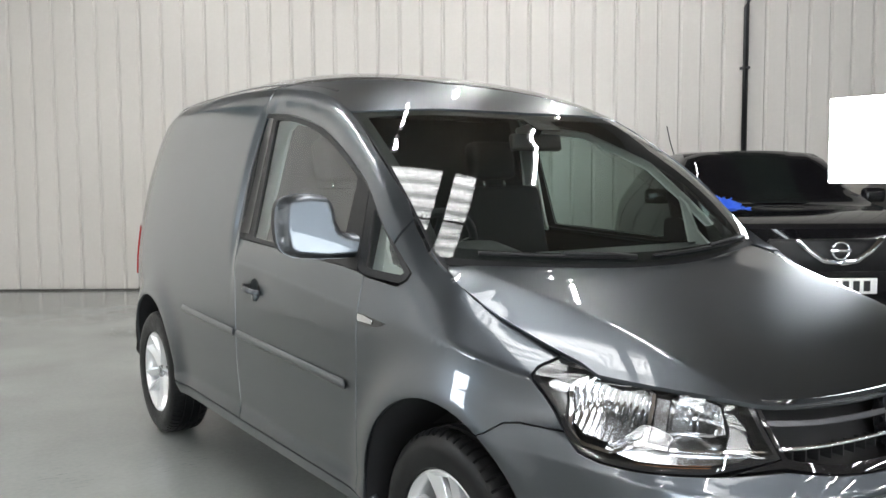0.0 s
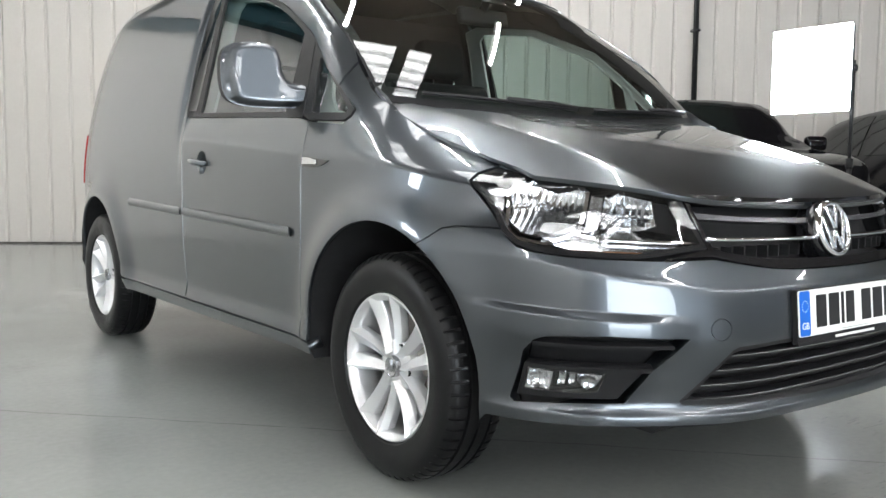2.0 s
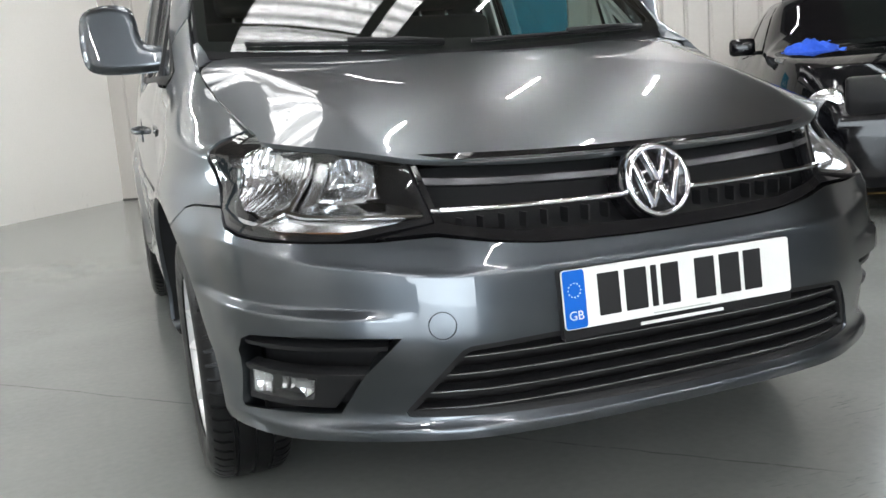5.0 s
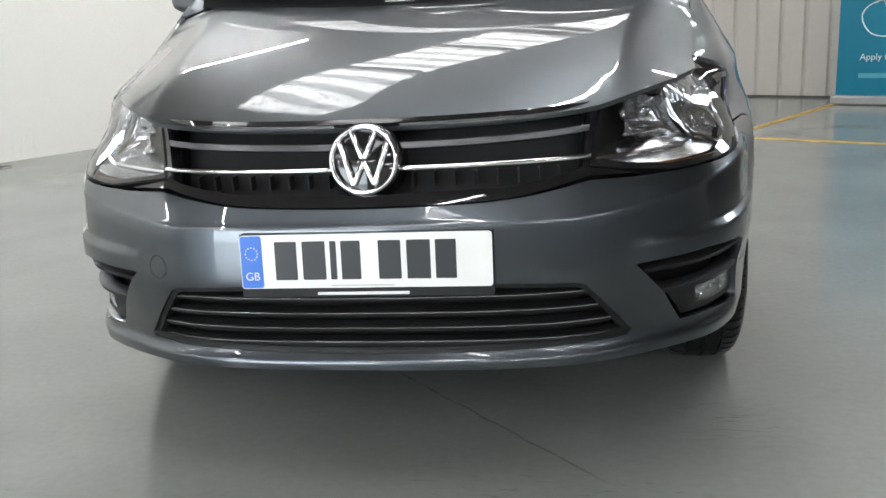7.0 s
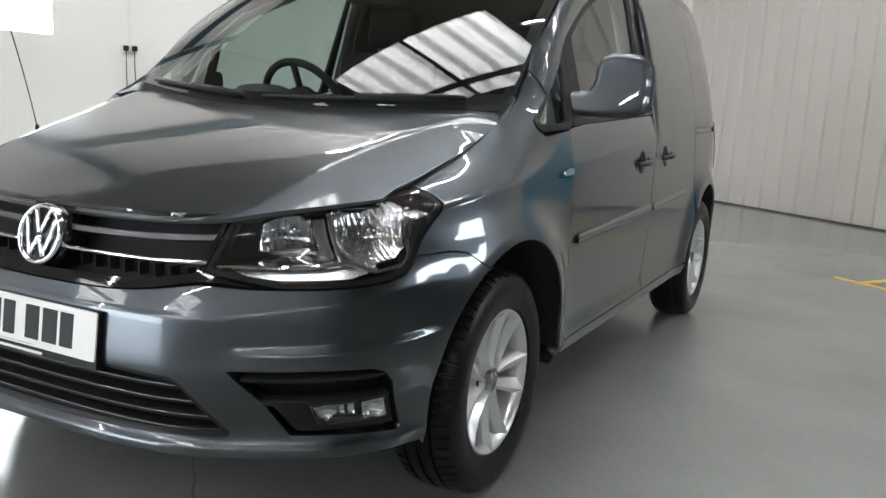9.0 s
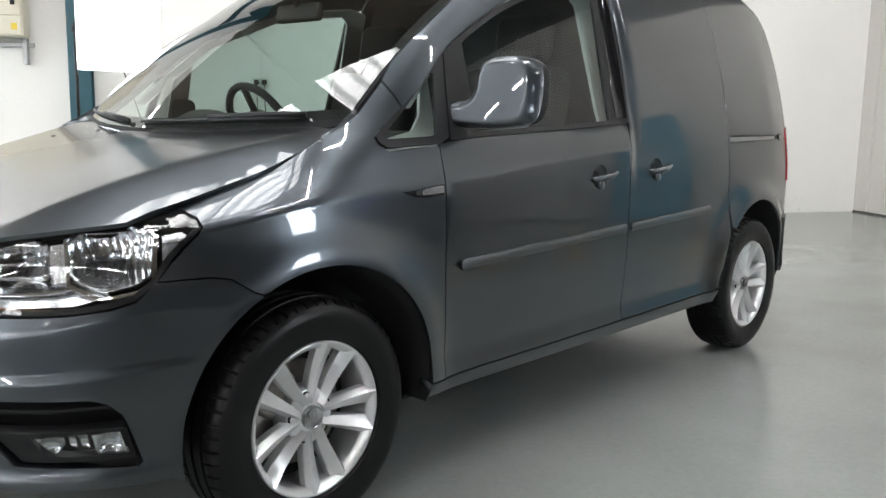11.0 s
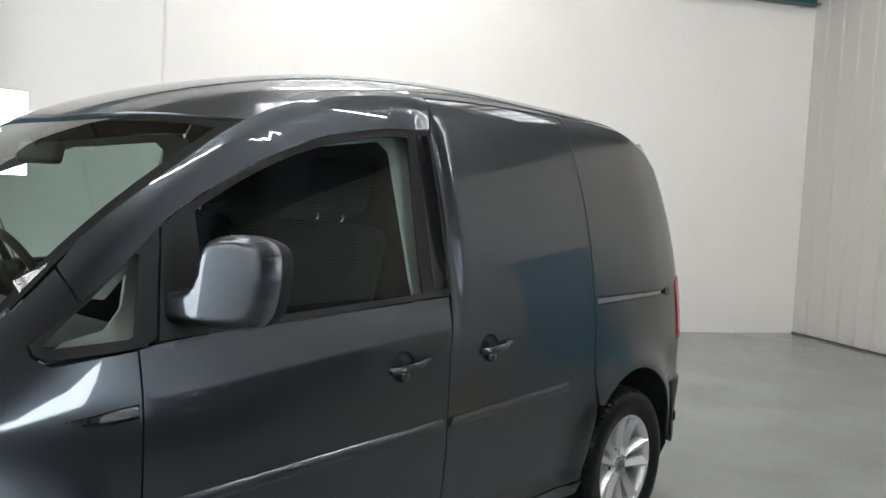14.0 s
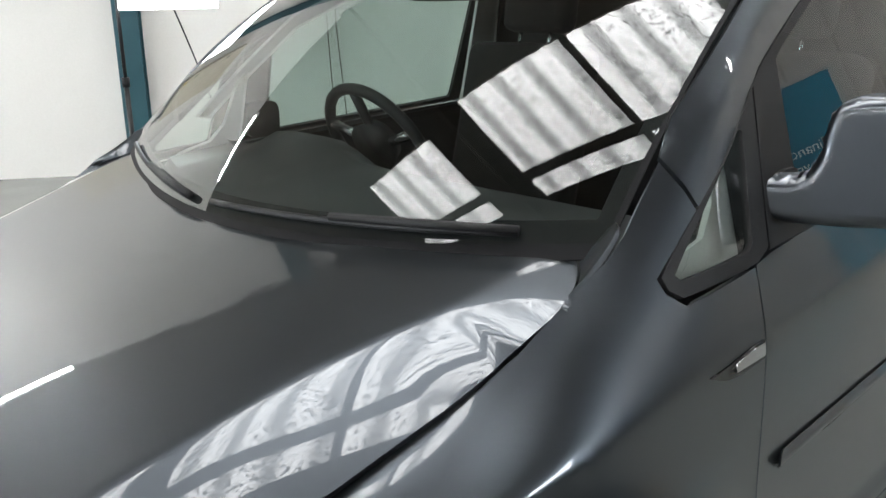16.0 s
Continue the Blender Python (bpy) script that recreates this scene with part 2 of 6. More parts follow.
def box(bm, sx, sy, sz, m=None, bevel=0.0, seg=1):
    """A box of that size about m, with bevelled edges."""
    r = bmesh.ops.create_cube(bm, size=1.0, matrix=(m or Matrix()) @ Matrix.Diagonal((sx, sy, sz, 1)))
    if bevel:
        es = list({e for v in r["verts"] for e in v.link_edges})
        bmesh.ops.bevel(bm, geom=es, offset=bevel, segments=seg, affect="EDGES", profile=0.5)
    return bm


def cyl(bm, r1, r2, length, m=None, seg=24, caps=True):
    bmesh.ops.create_cone(bm, cap_ends=caps, segments=seg, radius1=r1, radius2=r2, depth=length, matrix=m or Matrix())
    return bm


def tube(bm, pts, r, seg=8):
    """A round bar along points."""
    pts = [Vector(p) for p in pts]
    rings = []
    up = Vector((0, 0, 1))
    for i, p in enumerate(pts):
        d = (pts[min(i + 1, len(pts) - 1)] - pts[max(i - 1, 0)]).normalized()
        a = d.cross(up)
        if a.length < 0.05:
            a = d.cross(Vector((1, 0, 0)))
        a.normalize()
        b = d.cross(a)
        rings.append([bm.verts.new(p + (a * math.cos(k) + b * math.sin(k)) * r) for k in (2 * math.pi * j / seg for j in range(seg))])
    for q, w in zip(rings, rings[1:]):
        for j in range(seg):
            bm.faces.new((q[j], q[(j + 1) % seg], w[(j + 1) % seg], w[j]))
    bm.faces.new(rings[0][::-1])
    bm.faces.new(rings[-1])
    return bm


def loft(bm, rings, closed=True, caps=True):
    """Faces between rings of as many points each."""
    vs = [[bm.verts.new(p) for p in r] for r in rings]
    n = len(vs[0])
    for a, b in zip(vs, vs[1:]):
        for j in range(n if closed else n - 1):
            bm.faces.new((a[j], a[(j + 1) % n], b[(j + 1) % n], b[j]))
    if caps and closed:
        bm.faces.new(vs[0][::-1])
        bm.faces.new(vs[-1])
    return bm


def lathe(bm, profile, seg=48, m=None):
    """A body of revolution about x from (r, x) points."""
    m = m or Matrix()
    rings = []
    for k in range(seg):
        a = 2 * math.pi * k / seg
        rings.append([bm.verts.new(m @ Vector((x, r * math.cos(a), r * math.sin(a)))) for r, x in profile])
    for k in range(seg):
        p, q = rings[k], rings[(k + 1) % seg]
        for i in range(len(profile) - 1):
            bm.faces.new((p[i], p[i + 1], q[i + 1], q[i]))
    return bm


def curve1(knots):
    """A smooth function through (t, value) knots (monotone cubic)."""
    t = [k[0] for k in knots]
    v = [k[1] for k in knots]
    n = len(t)
    d = [(v[i + 1] - v[i]) / (t[i + 1] - t[i]) for i in range(n - 1)]
    s = [d[0]] + [0.0 if d[i - 1] * d[i] <= 0 else 2 * d[i - 1] * d[i] / (d[i - 1] + d[i]) for i in range(1, n - 1)] + [d[-1]]

    def f(x):
        if x <= t[0]:
            return v[0] + (x - t[0]) * s[0]
        if x >= t[-1]:
            return v[-1] + (x - t[-1]) * s[-1]
        i = max(j for j in range(n - 1) if t[j] <= x)
        h = t[i + 1] - t[i]
        u = (x - t[i]) / h
        return ((1 + 2 * u) * (1 - u) ** 2 * v[i] + u * (1 - u) ** 2 * h * s[i] + u * u * (3 - 2 * u) * v[i + 1] + u * u * (u - 1) * h * s[i + 1])
    return f


def fair(knots):
    """A natural cubic spline through (t, value) knots: its bend runs on smoothly, so that reflections do."""
    t, v = np.array([k[0] for k in knots], float), np.array([k[1] for k in knots], float)
    h, n = np.diff(t), len(t)
    a, b = np.zeros((n, n)), np.zeros(n)
    a[0, 0] = a[-1, -1] = 1
    for i in range(1, n - 1):
        a[i, i - 1:i + 2] = h[i - 1], 2 * (h[i - 1] + h[i]), h[i]
        b[i] = 6 * ((v[i + 1] - v[i]) / h[i] - (v[i] - v[i - 1]) / h[i - 1])
    m = np.linalg.solve(a, b)
    s0 = (v[1] - v[0]) / h[0] - h[0] * (2 * m[0] + m[1]) / 6
    s1 = (v[-1] - v[-2]) / h[-1] + h[-1] * (2 * m[-1] + m[-2]) / 6
    t, v, h, m = t.tolist(), v.tolist(), h.tolist(), m.tolist()

    def f(x):
        if x <= t[0]:
            return v[0] + s0 * (x - t[0])
        if x >= t[-1]:
            return v[-1] + s1 * (x - t[-1])
        i = max(j for j in range(n - 1) if t[j] <= x)
        p, q = t[i + 1] - x, x - t[i]
        return (m[i] * p ** 3 + m[i + 1] * q ** 3) / (6 * h[i]) + (v[i] / h[i] - m[i] * h[i] / 6) * p + (v[i + 1] / h[i] - m[i + 1] * h[i] / 6) * q
    return f


def spline(pts, step=0.02, closed=False):
    """Points along a Catmull-Rom curve through 2D or 3D points."""
    p = [Vector(q) for q in pts]
    n = len(p)
    out = []
    for i in range(n if closed else n - 1):
        a = p[i - 1] if (i or closed) else p[0] * 2 - p[1]
        b, c = p[i], p[(i + 1) % n]
        d = p[(i + 2) % n] if (closed or i + 2 < n) else p[-1] * 2 - p[-2]
        k = max(1, int((c - b).length / step))
        for j in range(k):
            u = j / k
            out.append(0.5 * ((2 * b) + (c - a) * u + (2 * a - 5 * b + 4 * c - d) * u * u + (3 * b - a - 3 * c + d) * u ** 3))
    if not closed:
        out.append(p[-1])
    return [tuple(q) for q in out]


def dense(poly, step):
    out = []
    n = len(poly)
    for i in range(n):
        a, b = Vector(poly[i]), Vector(poly[(i + 1) % n])
        k = max(1, int((b - a).length / step))
        out += [tuple(a + (b - a) * (j / k)) for j in range(k)]
    return out


def inside(x, y, poly):
    c = False
    j = len(poly) - 1
    for i in range(len(poly)):
        xi, yi = poly[i][0], poly[i][1]
        xj, yj = poly[j][0], poly[j][1]
        if (yi > y) != (yj > y) and x < (xj - xi) * (y - yi) / (yj - yi) + xi:
            c = not c
        j = i
    return c


def shrink(poly, g):
    """The polygon with its edges moved inwards by g."""
    n = len(poly)
    area = sum(poly[i][0] * poly[(i + 1) % n][1] - poly[(i + 1) % n][0] * poly[i][1] for i in range(n))
    s = 1 if area > 0 else -1
    out = []
    for i in range(n):
        p, q, r = Vector(poly[i - 1][:2]), Vector(poly[i][:2]), Vector(poly[(i + 1) % n][:2])
        e, f = (q - p), (r - q)
        if e.length < 1e-9 or f.length < 1e-9:
            continue
        e.normalize(), f.normalize()
        m = Vector((-e.y - f.y, e.x + f.x)) * s
        if m.length < 1e-6:
            out.append(tuple(q))
            continue
        m.normalize()
        c = max(0.45, m.dot(Vector((-e.y, e.x)) * s))
        out.append(tuple(q + m * (g / c)))
    return out


from mathutils.geometry import delaunay_2d_cdt


def sheet(name, outline, fn, material, parent=None, holes=(), res=0.035, gap=0.0, depth=0.012, flip=False, label="", raise_by=0.0, crease=None):
    """A panel: a flat outline with holes, laid on the curved surface fn(u, v), with a turned-in rim of that depth."""
    if gap:
        outline = shrink(outline, gap)
    loops = [dense(outline, res)] + [dense(h, res) for h in holes]
    verts, edges = [], []
    for lp in loops:
        k = len(verts)
        verts += [Vector(q[:2]) for q in lp]
        edges += [(k + i, k + (i + 1) % len(lp)) for i in range(len(lp))]
    nb = len(verts)
    us, vs = [q[0] for q in outline], [q[1] for q in outline]
    u0, u1, v0, v1 = min(us), max(us), min(vs), max(vs)
    nu, nv = max(1, round((u1 - u0) / res)), max(1, round((v1 - v0) / res))
    if crease:      # rows close to a crease keep it crisp
        bound = np.array([tuple(q) for q in verts])
        for i in range(2 * nu + 1):
            for u, v in crease(i / (2 * nu)):
                if inside(u, v, outline) and not any(inside(u, v, h) for h in holes) and ((bound - (u, v)) ** 2).sum(1).min() > 0.006 ** 2:
                    verts.append(Vector((u, v)))
    bound = np.array([tuple(q) for q in verts])
    for i in range(nu + 1):
        for j in range(nv + 1):
            u, v = u0 + (u1 - u0) * i / nu, v0 + (v1 - v0) * j / nv
            if inside(u, v, outline) and not any(inside(u, v, h) for h in holes):
                if ((bound - (u, v)) ** 2).sum(1).min() > (0.45 * res) ** 2:
                    verts.append(Vector((u, v)))
    cv, _, cf, *_ = delaunay_2d_cdt(verts, edges, [], 0, 1e-6)
    tris = []
    for f in cf:
        cx, cy = sum(cv[i].x for i in f) / 3, sum(cv[i].y for i in f) / 3
        if inside(cx, cy, outline) and not any(inside(cx, cy, h) for h in holes):
            tris.append(tuple(f))
    e = 0.002
    pos, nor = [], []
    for q in cv:
        p = Vector(fn(q.x, q.y))
        a = Vector(fn(q.x + e, q.y)) - Vector(fn(q.x - e, q.y))
        b = Vector(fn(q.x, q.y + e)) - Vector(fn(q.x, q.y - e))
        n = a.cross(b)
        n = n.normalized() if n.length > 1e-12 else Vector((0, 0, 1))
        if flip:
            n = -n
        pos.append(p + n * raise_by)
        nor.append(n)
    count = {}
    for f in tris:
        for k in range(3):
            a, b = f[k], f[(k + 1) % 3]
            count[(a, b)] = 1
    rim = [k for k in count if (k[1], k[0]) not in count]
    P, N, F = list(pos), list(nor), []
    # which way do the triangles face?
    if tris:
        a, b, c = tris[len(tris) // 2]
        if (pos[b] - pos[a]).cross(pos[c] - pos[a]).dot(nor[a]) < 0:
            tris = [f[::-1] for f in tris]
            rim = [(b, a) for a, b in rim]
    F += tris
    if depth:
        idx = {}
        for a, b in rim:
            side = (pos[b] - pos[a]).cross(nor[a])
            for i in (a, b):
                idx.setdefault(i, Vector())
                idx[i] += side
        at = {}
        for i, s in idx.items():
            s = s.normalized() if s.length > 1e-9 else nor[i]
            at[i] = len(P)
            P += [pos[i], pos[i] - nor[i] * depth]
            N += [(s + nor[i] * 0.4).normalized(), s]
        for a, b in rim:
            F.append((at[b], at[a], at[a] + 1, at[b] + 1))
    me = bpy.data.meshes.new(name)
    me.from_pydata([tuple(p) for p in P], [], F)
    for p in me.polygons:
        p.use_smooth = True
    me.normals_split_custom_set_from_vertices([tuple(n) for n in N])
    me.materials.append(material)
    ob = new(name, me)
    if material in (GLASS, SIDEGLASS, LENS):
        ob.visible_shadow = False
    if parent:
        ob.parent = parent
    if label:
        tagged(ob, label)
    return ob


def thing(name, label, category, at=(0, 0, 0), turn=0.0, group="", kind=""):
    ob = new(name)
    ob.empty_display_size = 0.1
    ob.matrix_basis = pose(*at, 0, 0, turn)
    return tagged(ob, label, category, group, kind)


# ---- the hall ----
CX, CY, TURN = -0.89, 10.7, 56.0
HALL = Matrix.Translation((CX, CY, 0)) @ Matrix.Rotation(radians(TURN - 90), 4, "Z")   # x along the clad wall, y out through it
LEN, DEEP, TALL, CLAD = 28.0, 23.0, 5.4, 3.95


def hall(x, y, z=0.0):
    return HALL @ Vector((x, y, z))


def slab(name, x0, x1, y0, y1, z0, z1, material, label, category):
    bm = bmesh.new()
    box(bm, x1 - x0, y1 - y0, z1 - z0, HALL @ Matrix.Translation(((x0 + x1) / 2, (y0 + y1) / 2, (z0 + z1) / 2)))
    return tagged(part(name, bm, material, None, "", False), label, category, kind="structure")


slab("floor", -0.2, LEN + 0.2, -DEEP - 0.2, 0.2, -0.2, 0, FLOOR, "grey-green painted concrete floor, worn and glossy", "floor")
slab("wall_west", -0.25, 0, -DEEP, 0.2, 0, TALL, WALLWHITE, "white painted masonry wall with scuffs near the floor", "wall")
slab("wall_south", 0, 5.2, -DEEP - 0.25, -DEEP, 0, TALL, WALLSOUTH, "grey plain wall with a wide doorway", "wall")
slab("wall_south", 12.8, LEN, -DEEP - 0.25, -DEEP, 0, TALL, WALLSOUTH, "grey plain wall with a wide doorway", "wall")
slab("wall_south", 5.2, 12.8, -DEEP - 0.25, -DEEP, 3.6, TALL, WALLSOUTH, "grey plain wall over a wide doorway", "wall")
slab("door_1", 5.2, 12.8, -DEEP - 0.20, -DEEP - 0.14, 0, 3.6, DOORM, "daylit translucent roller door, closed", "door")
slab("wall_east", LEN, LEN + 0.25, -DEEP, 0.2, 0, TALL, WALLDARK, "grey plain wall", "wall")


def clad_wall():
    """Profiled steel sheet: narrow grooves between wide flats, about a quarter of a metre apart."""
    bm = bmesh.new()
    prof = []
    x = 0.0
    while x < LEN:
        prof += [(x, 0.0), (x + 0.205, 0.0), (x + 0.222, 0.022), (x + 0.238, 0.022), (x + 0.255, 0.0)]
        x += 0.255
    prof = [(a, b) for a, b in prof if a <= LEN]
    lo = [bm.verts.new(hall(a, b, 0.0)) for a, b in prof]
    hi = [bm.verts.new(hall(a, b, CLAD)) for a, b in prof]
    for i in range(len(prof) - 1):
        bm.faces.new((lo[i], lo[i + 1], hi[i + 1], hi[i]))
    b0, b1 = [bm.verts.new(hall(a, 0.2, 0)) for a in (0, LEN)], [bm.verts.new(hall(a, 0.2, CLAD)) for a in (0, LEN)]
    bm.faces.new((b0[0], b1[0], b1[1], b0[1]))
    bmesh.ops.recalc_face_normals(bm, faces=bm.faces)
    tagged(part("wall_north", bm, CORR, None, "", False), "pale grey profiled steel cladding wall with vertical ribs", "wall", kind="structure")


clad_wall()
# unseen upper band, added dark so the van's side reflects less light
slab("wall_north_upper", 0, LEN, 0, 0.2, CLAD, TALL, SHADETONE, "unseen dark upper wall, added to darken reflections in the van", "wall")

# rooflights: patches of daylit corrugated sheet between dark lining, in bays that run out from the clad wall
PATCHES = [(2.2, 3.4, -6.6, -0.4), (4.65, 6.25, -9.0, -6.2), (6.42, 6.75, -9.0, -6.2), (4.9, 6.25, -10.9, -9.6), (6.42, 6.75, -10.9, -9.6), (9.5, 11.0, -21.5, -13.5), (4.0, 6.5, -22.0, -17.5)]


def roof():
    xs = sorted({-0.2, LEN + 0.2, *(q for p in PATCHES for q in p[:2])})
    ys = sorted({-DEEP - 0.2, 0.2, *(q for p in PATCHES for q in p[2:])})
    bm = bmesh.new()
    for x0, x1 in zip(xs, xs[1:]):
        y_from = None
        for y0, y1 in zip(ys, ys[1:]):
            cx, cy = (x0 + x1) / 2, (y0 + y1) / 2
            is_open = any(p[0] < cx < p[1] and p[2] < cy < p[3] for p in PATCHES)
            if not is_open and y_from is None:
                y_from = y0
            if y_from is not None and (is_open or y1 == ys[-1]):
                ye = y0 if is_open else y1
                box(bm, x1 - x0, ye - y_from, 0.12, HALL @ Matrix.Translation((cx, (y_from + ye) / 2, TALL + 0.06)))
                y_from = None
    for p in PATCHES:      # purlins under the sheets
        n = max(1, round((p[3] - p[2]) / 1.45))
        for k in range(1, n):
            y = p[2] + (p[3] - p[2]) * k / n
            box(bm, p[1] - p[0], 0.07, 0.12, HALL @ Matrix.Translation(((p[0] + p[1]) / 2, y, TALL - 0.06)))
    for y in (-9.3, -16.3, -2.3):     # rafters
        box(bm, LEN, 0.16, 0.12, HALL @ Matrix.Translation((LEN / 2, y, TALL - 0.06)))
    tagged(part("ceiling", bm, CEIL, None, "", False), "dark roof lining with steel purlins", "ceiling", kind="structure")
    for p in PATCHES:
        bm = bmesh.new()
        n = int((p[3] - p[2]) / 0.03)
        rows = []
        for i in range(n + 1):
            y = p[2] + (p[3] - p[2]) * i / n
            z = TALL + 0.07 + 0.025 * math.sin(2 * math.pi * y / 0.19)
            rows.append((bm.verts.new(hall(p[0], y, z)), bm.verts.new(hall(p[1], y, z))))
        for q, r in zip(rows, rows[1:]):
            bm.faces.new((q[0], q[1], r[1], r[0]))
        tagged(part("rooflight", bm, SKYL if 4.4 < p[0] < 9 or p[2] < -15 else SKYDIM), "daylit translucent corrugated rooflight sheet, dirty in places", "rooflight", kind="structure")


roof()


ENAMEL = mat("white_enamel", (0.75, 0.75, 0.74), 0.35, 0, 0, 0.03, 8)


def batten(x, y, z):
    t = thing("batten_lamp", "lit white fluorescent batten hanging from the roof", "ceiling lamp", hall(x, y, z), TURN - 90, "ceiling battens")
    bm = bmesh.new()
    tube(bm, [(0, -0.88, -0.045), (0, 0.88, -0.045)], 0.019, 10)
    part("fluorescent_tube", bm, TUBEM, t)
    bm = bmesh.new()
    box(bm, 0.07, 1.82, 0.05, Matrix.Translation((0, 0, 0.005)), 0.008)
    part("housing", bm, ENAMEL, t, "", False)
    for e in (-0.89, 0.89):
        bm = bmesh.new()
        box(bm, 0.045, 0.03, 0.05, Matrix.Translation((0, e, -0.042)), 0.006)
        part("end_cap", bm, ENAMEL, t, "", False)
    for e in (-0.6, 0.6):
        bm = bmesh.new()
        tube(bm, [(0, e, 0.03), (0, e, TALL - z)], 0.004, 6)
        part("hanger", bm, CEIL, t)
    return t


first = batten(5.5, -5.3, 4.55)
batten(6.1, -2.2, 4.5)
batten(7.4, -2.0, 4.3)
for x, rows in ((1.3, (-5.3, -11.9, -15.2, -18.5, -21.5)), (5.5, (-14.6, -18.5, -21.5)), (7.25, (-5.4,)), (9.0, (-8.6, -11.9, -15.2, -18.5, -21.5)),
                (12.8, (-11.9, -15.2, -18.5, -21.5)), (16.6, (-8.6, -11.9, -15.2, -18.5, -21.5)), (20.4, (-8.6, -11.9, -15.2, -18.5, -21.5))):
    for y in rows:
        copy_thing(first, Matrix.Translation(hall(x, y, 4.55)) @ Matrix.Rotation(radians(TURN - 90), 4, "Z"))


# ---- the van: curved surfaces ----
PLAN = [(0, 0), (.15, .002), (.30, .013), (.42, .036), (.52, .08), (.62, .15), (.70, .245), (.765, .37), (.81, .49), (.845, .62), (.868, .78), (.878, .95),
        (.88, 1.3), (.8795, 2.0), (.8755, 2.8), (.868, 3.3), (.856, 3.7), (.838, 3.9), (.792, 4.12), (.70, 4.27), (.5, 4.36), (.25, 4.39), (0, 4.40)]
_pl = [Vector(q) for q in spline(PLAN, 0.002)]
_al = [0.0]
for _p, _q in zip(_pl, _pl[1:]):
    _al.append(_al[-1] + (_q - _p).length)
_al = np.array(_al)
_px, _py = np.array([q.x for q in _pl]), np.array([q.y for q in _pl])
_front = int(np.argmax(_py > 1.0))


def a_of_y(y):
    return float(np.interp(y, _py, _al))


def y_of_a(a):
    return float(np.interp(a, _al, _py))


def a_of_x(x):
    return float(np.interp(x, _px[:_front], _al[:_front]))


def plan_at(a):
    """Place and outward normal on the plan outline, a metres from the nose's middle."""
    x, y = float(np.interp(a, _al, _px)), float(np.interp(a, _al, _py))
    h = 0.03
    dx = float(np.interp(a + h, _al, _px) - np.interp(a - h, _al, _px)) if a > h else 2 * h
    dy = float(np.interp(a + h, _al, _py) - np.interp(a - h, _al, _py)) if a > h else 0.0
    n = Vector((dy, -dx)).normalized()
    return x, y, n.x, n.y


d_nose = curve1([(.16, .14), (.20, .06), (.235, .03), (.275, .010), (.298, .008), (.325, .024), (.40, .010), (.48, -.003), (.56, .003), (.592, .007), (.604, .013), (.64, .030), (.70, .065), (.76, .088), (.82, .105), (.90, .14)])
p_side = curve1([(.18, .800), (.24, .838), (.29, .855), (.333, .8625), (.346, .8615), (.385, .8530), (.395, .8522), (.43, .8555), (.50, .862), (.62, .869), (.75, .869), (.86, .867), (.905, .8640), (.914, .8615), (1.0, .838), (1.08, .816), (1.2, .784), (1.3, .757), (1.45, .717), (1.6, .676), (1.66, .657), (1.70, .643), (1.74, .620), (1.80, .55)])
p_rear = curve1([(.18, .800), (.24, .838), (.29, .855), (.333, .8625), (.346, .8615), (.385, .8530), (.395, .8522), (.43, .8555), (.50, .862), (.62, .869), (.75, .869), (.86, .8655), (.95, .8575), (1.06, .8425), (1.2, .8155), (1.3, .7915), (1.45, .7475), (1.6, .692), (1.66, .665), (1.70, .643), (1.74, .620), (1.80, .55)])
hood_c = fair([(.05, .755), (.10, .785), (.2, .832), (.35, .893), (.5, .943), (.7, .998), (.86, 1.038), (1.0, 1.072), (1.15, 1.10)])
hood_x = fair([(.15, .50), (.25, .592), (.36, .662), (.50, .706), (.65, .726), (.80, .741), (.90, .750), (1.0, .757), (1.3, .75)])
roof_c = fair([(1.4, 1.50), (1.53, 1.565), (1.7, 1.64), (1.9, 1.705), (2.1, 1.752), (2.4, 1.797), (2.8, 1.822), (3.2, 1.824), (3.6, 1.815), (3.9, 1.792), (4.1, 1.745), (4.2, 1.71)])
rail_z = fair([(.95, 1.00), (1.0, 1.03), (1.097, 1.107), (1.2, 1.207), (1.312, 1.302), (1.463, 1.405), (1.6, 1.492), (1.72, 1.558), (1.9, 1.625), (2.2, 1.678), (2.6, 1.712), (3.2, 1.722), (3.6, 1.716), (3.9, 1.693), (4.05, 1.645), (4.2, 1.59)])


def smooth01(t):
    t = min(1.0, max(0.0, t))
    return t * t * (3 - 2 * t)


crease_x = fair([(.10, .49), (.19, .502), (.27, .520), (.43, .543), (.575, .565), (.68, .583), (.79, .612), (.916, .643), (1.055, .675)])   # the bonnet's crease


def hood_drop(x, y):
    """How far the bonnet lies below its middle: a gentle crown inside the crease, a steeper fall outside it."""
    hx = hood_x(y) if y < 0.87 else 0.758
    t = max(0.0, (hx - 0.42) / 0.32)
    at_edge = (0.042 * (1 - 0.60 * smooth01((y - 0.75) / 0.25)) + 0.030 * math.exp(-((y - 0.45) / 0.3) ** 2)) * t ** 2 + 0.012 * (hx / 0.7) ** 2
    cx = min(crease_x(y), hx - 0.04)
    crown = 0.010 * (x / 0.6) ** 2
    slope = max(0.0, at_edge - 0.010 * (hx / 0.6) ** 2) / (hx - cx)
    w = 0.006
    u = (abs(x) - cx) / w
    over = w * (u if u > 30 else math.log1p(math.exp(u)))
    return crown + slope * over * (0.84 + 0.16 * over / (hx - cx))


def hood_z(x, y):
    return hood_c(y) - hood_drop(x, y)


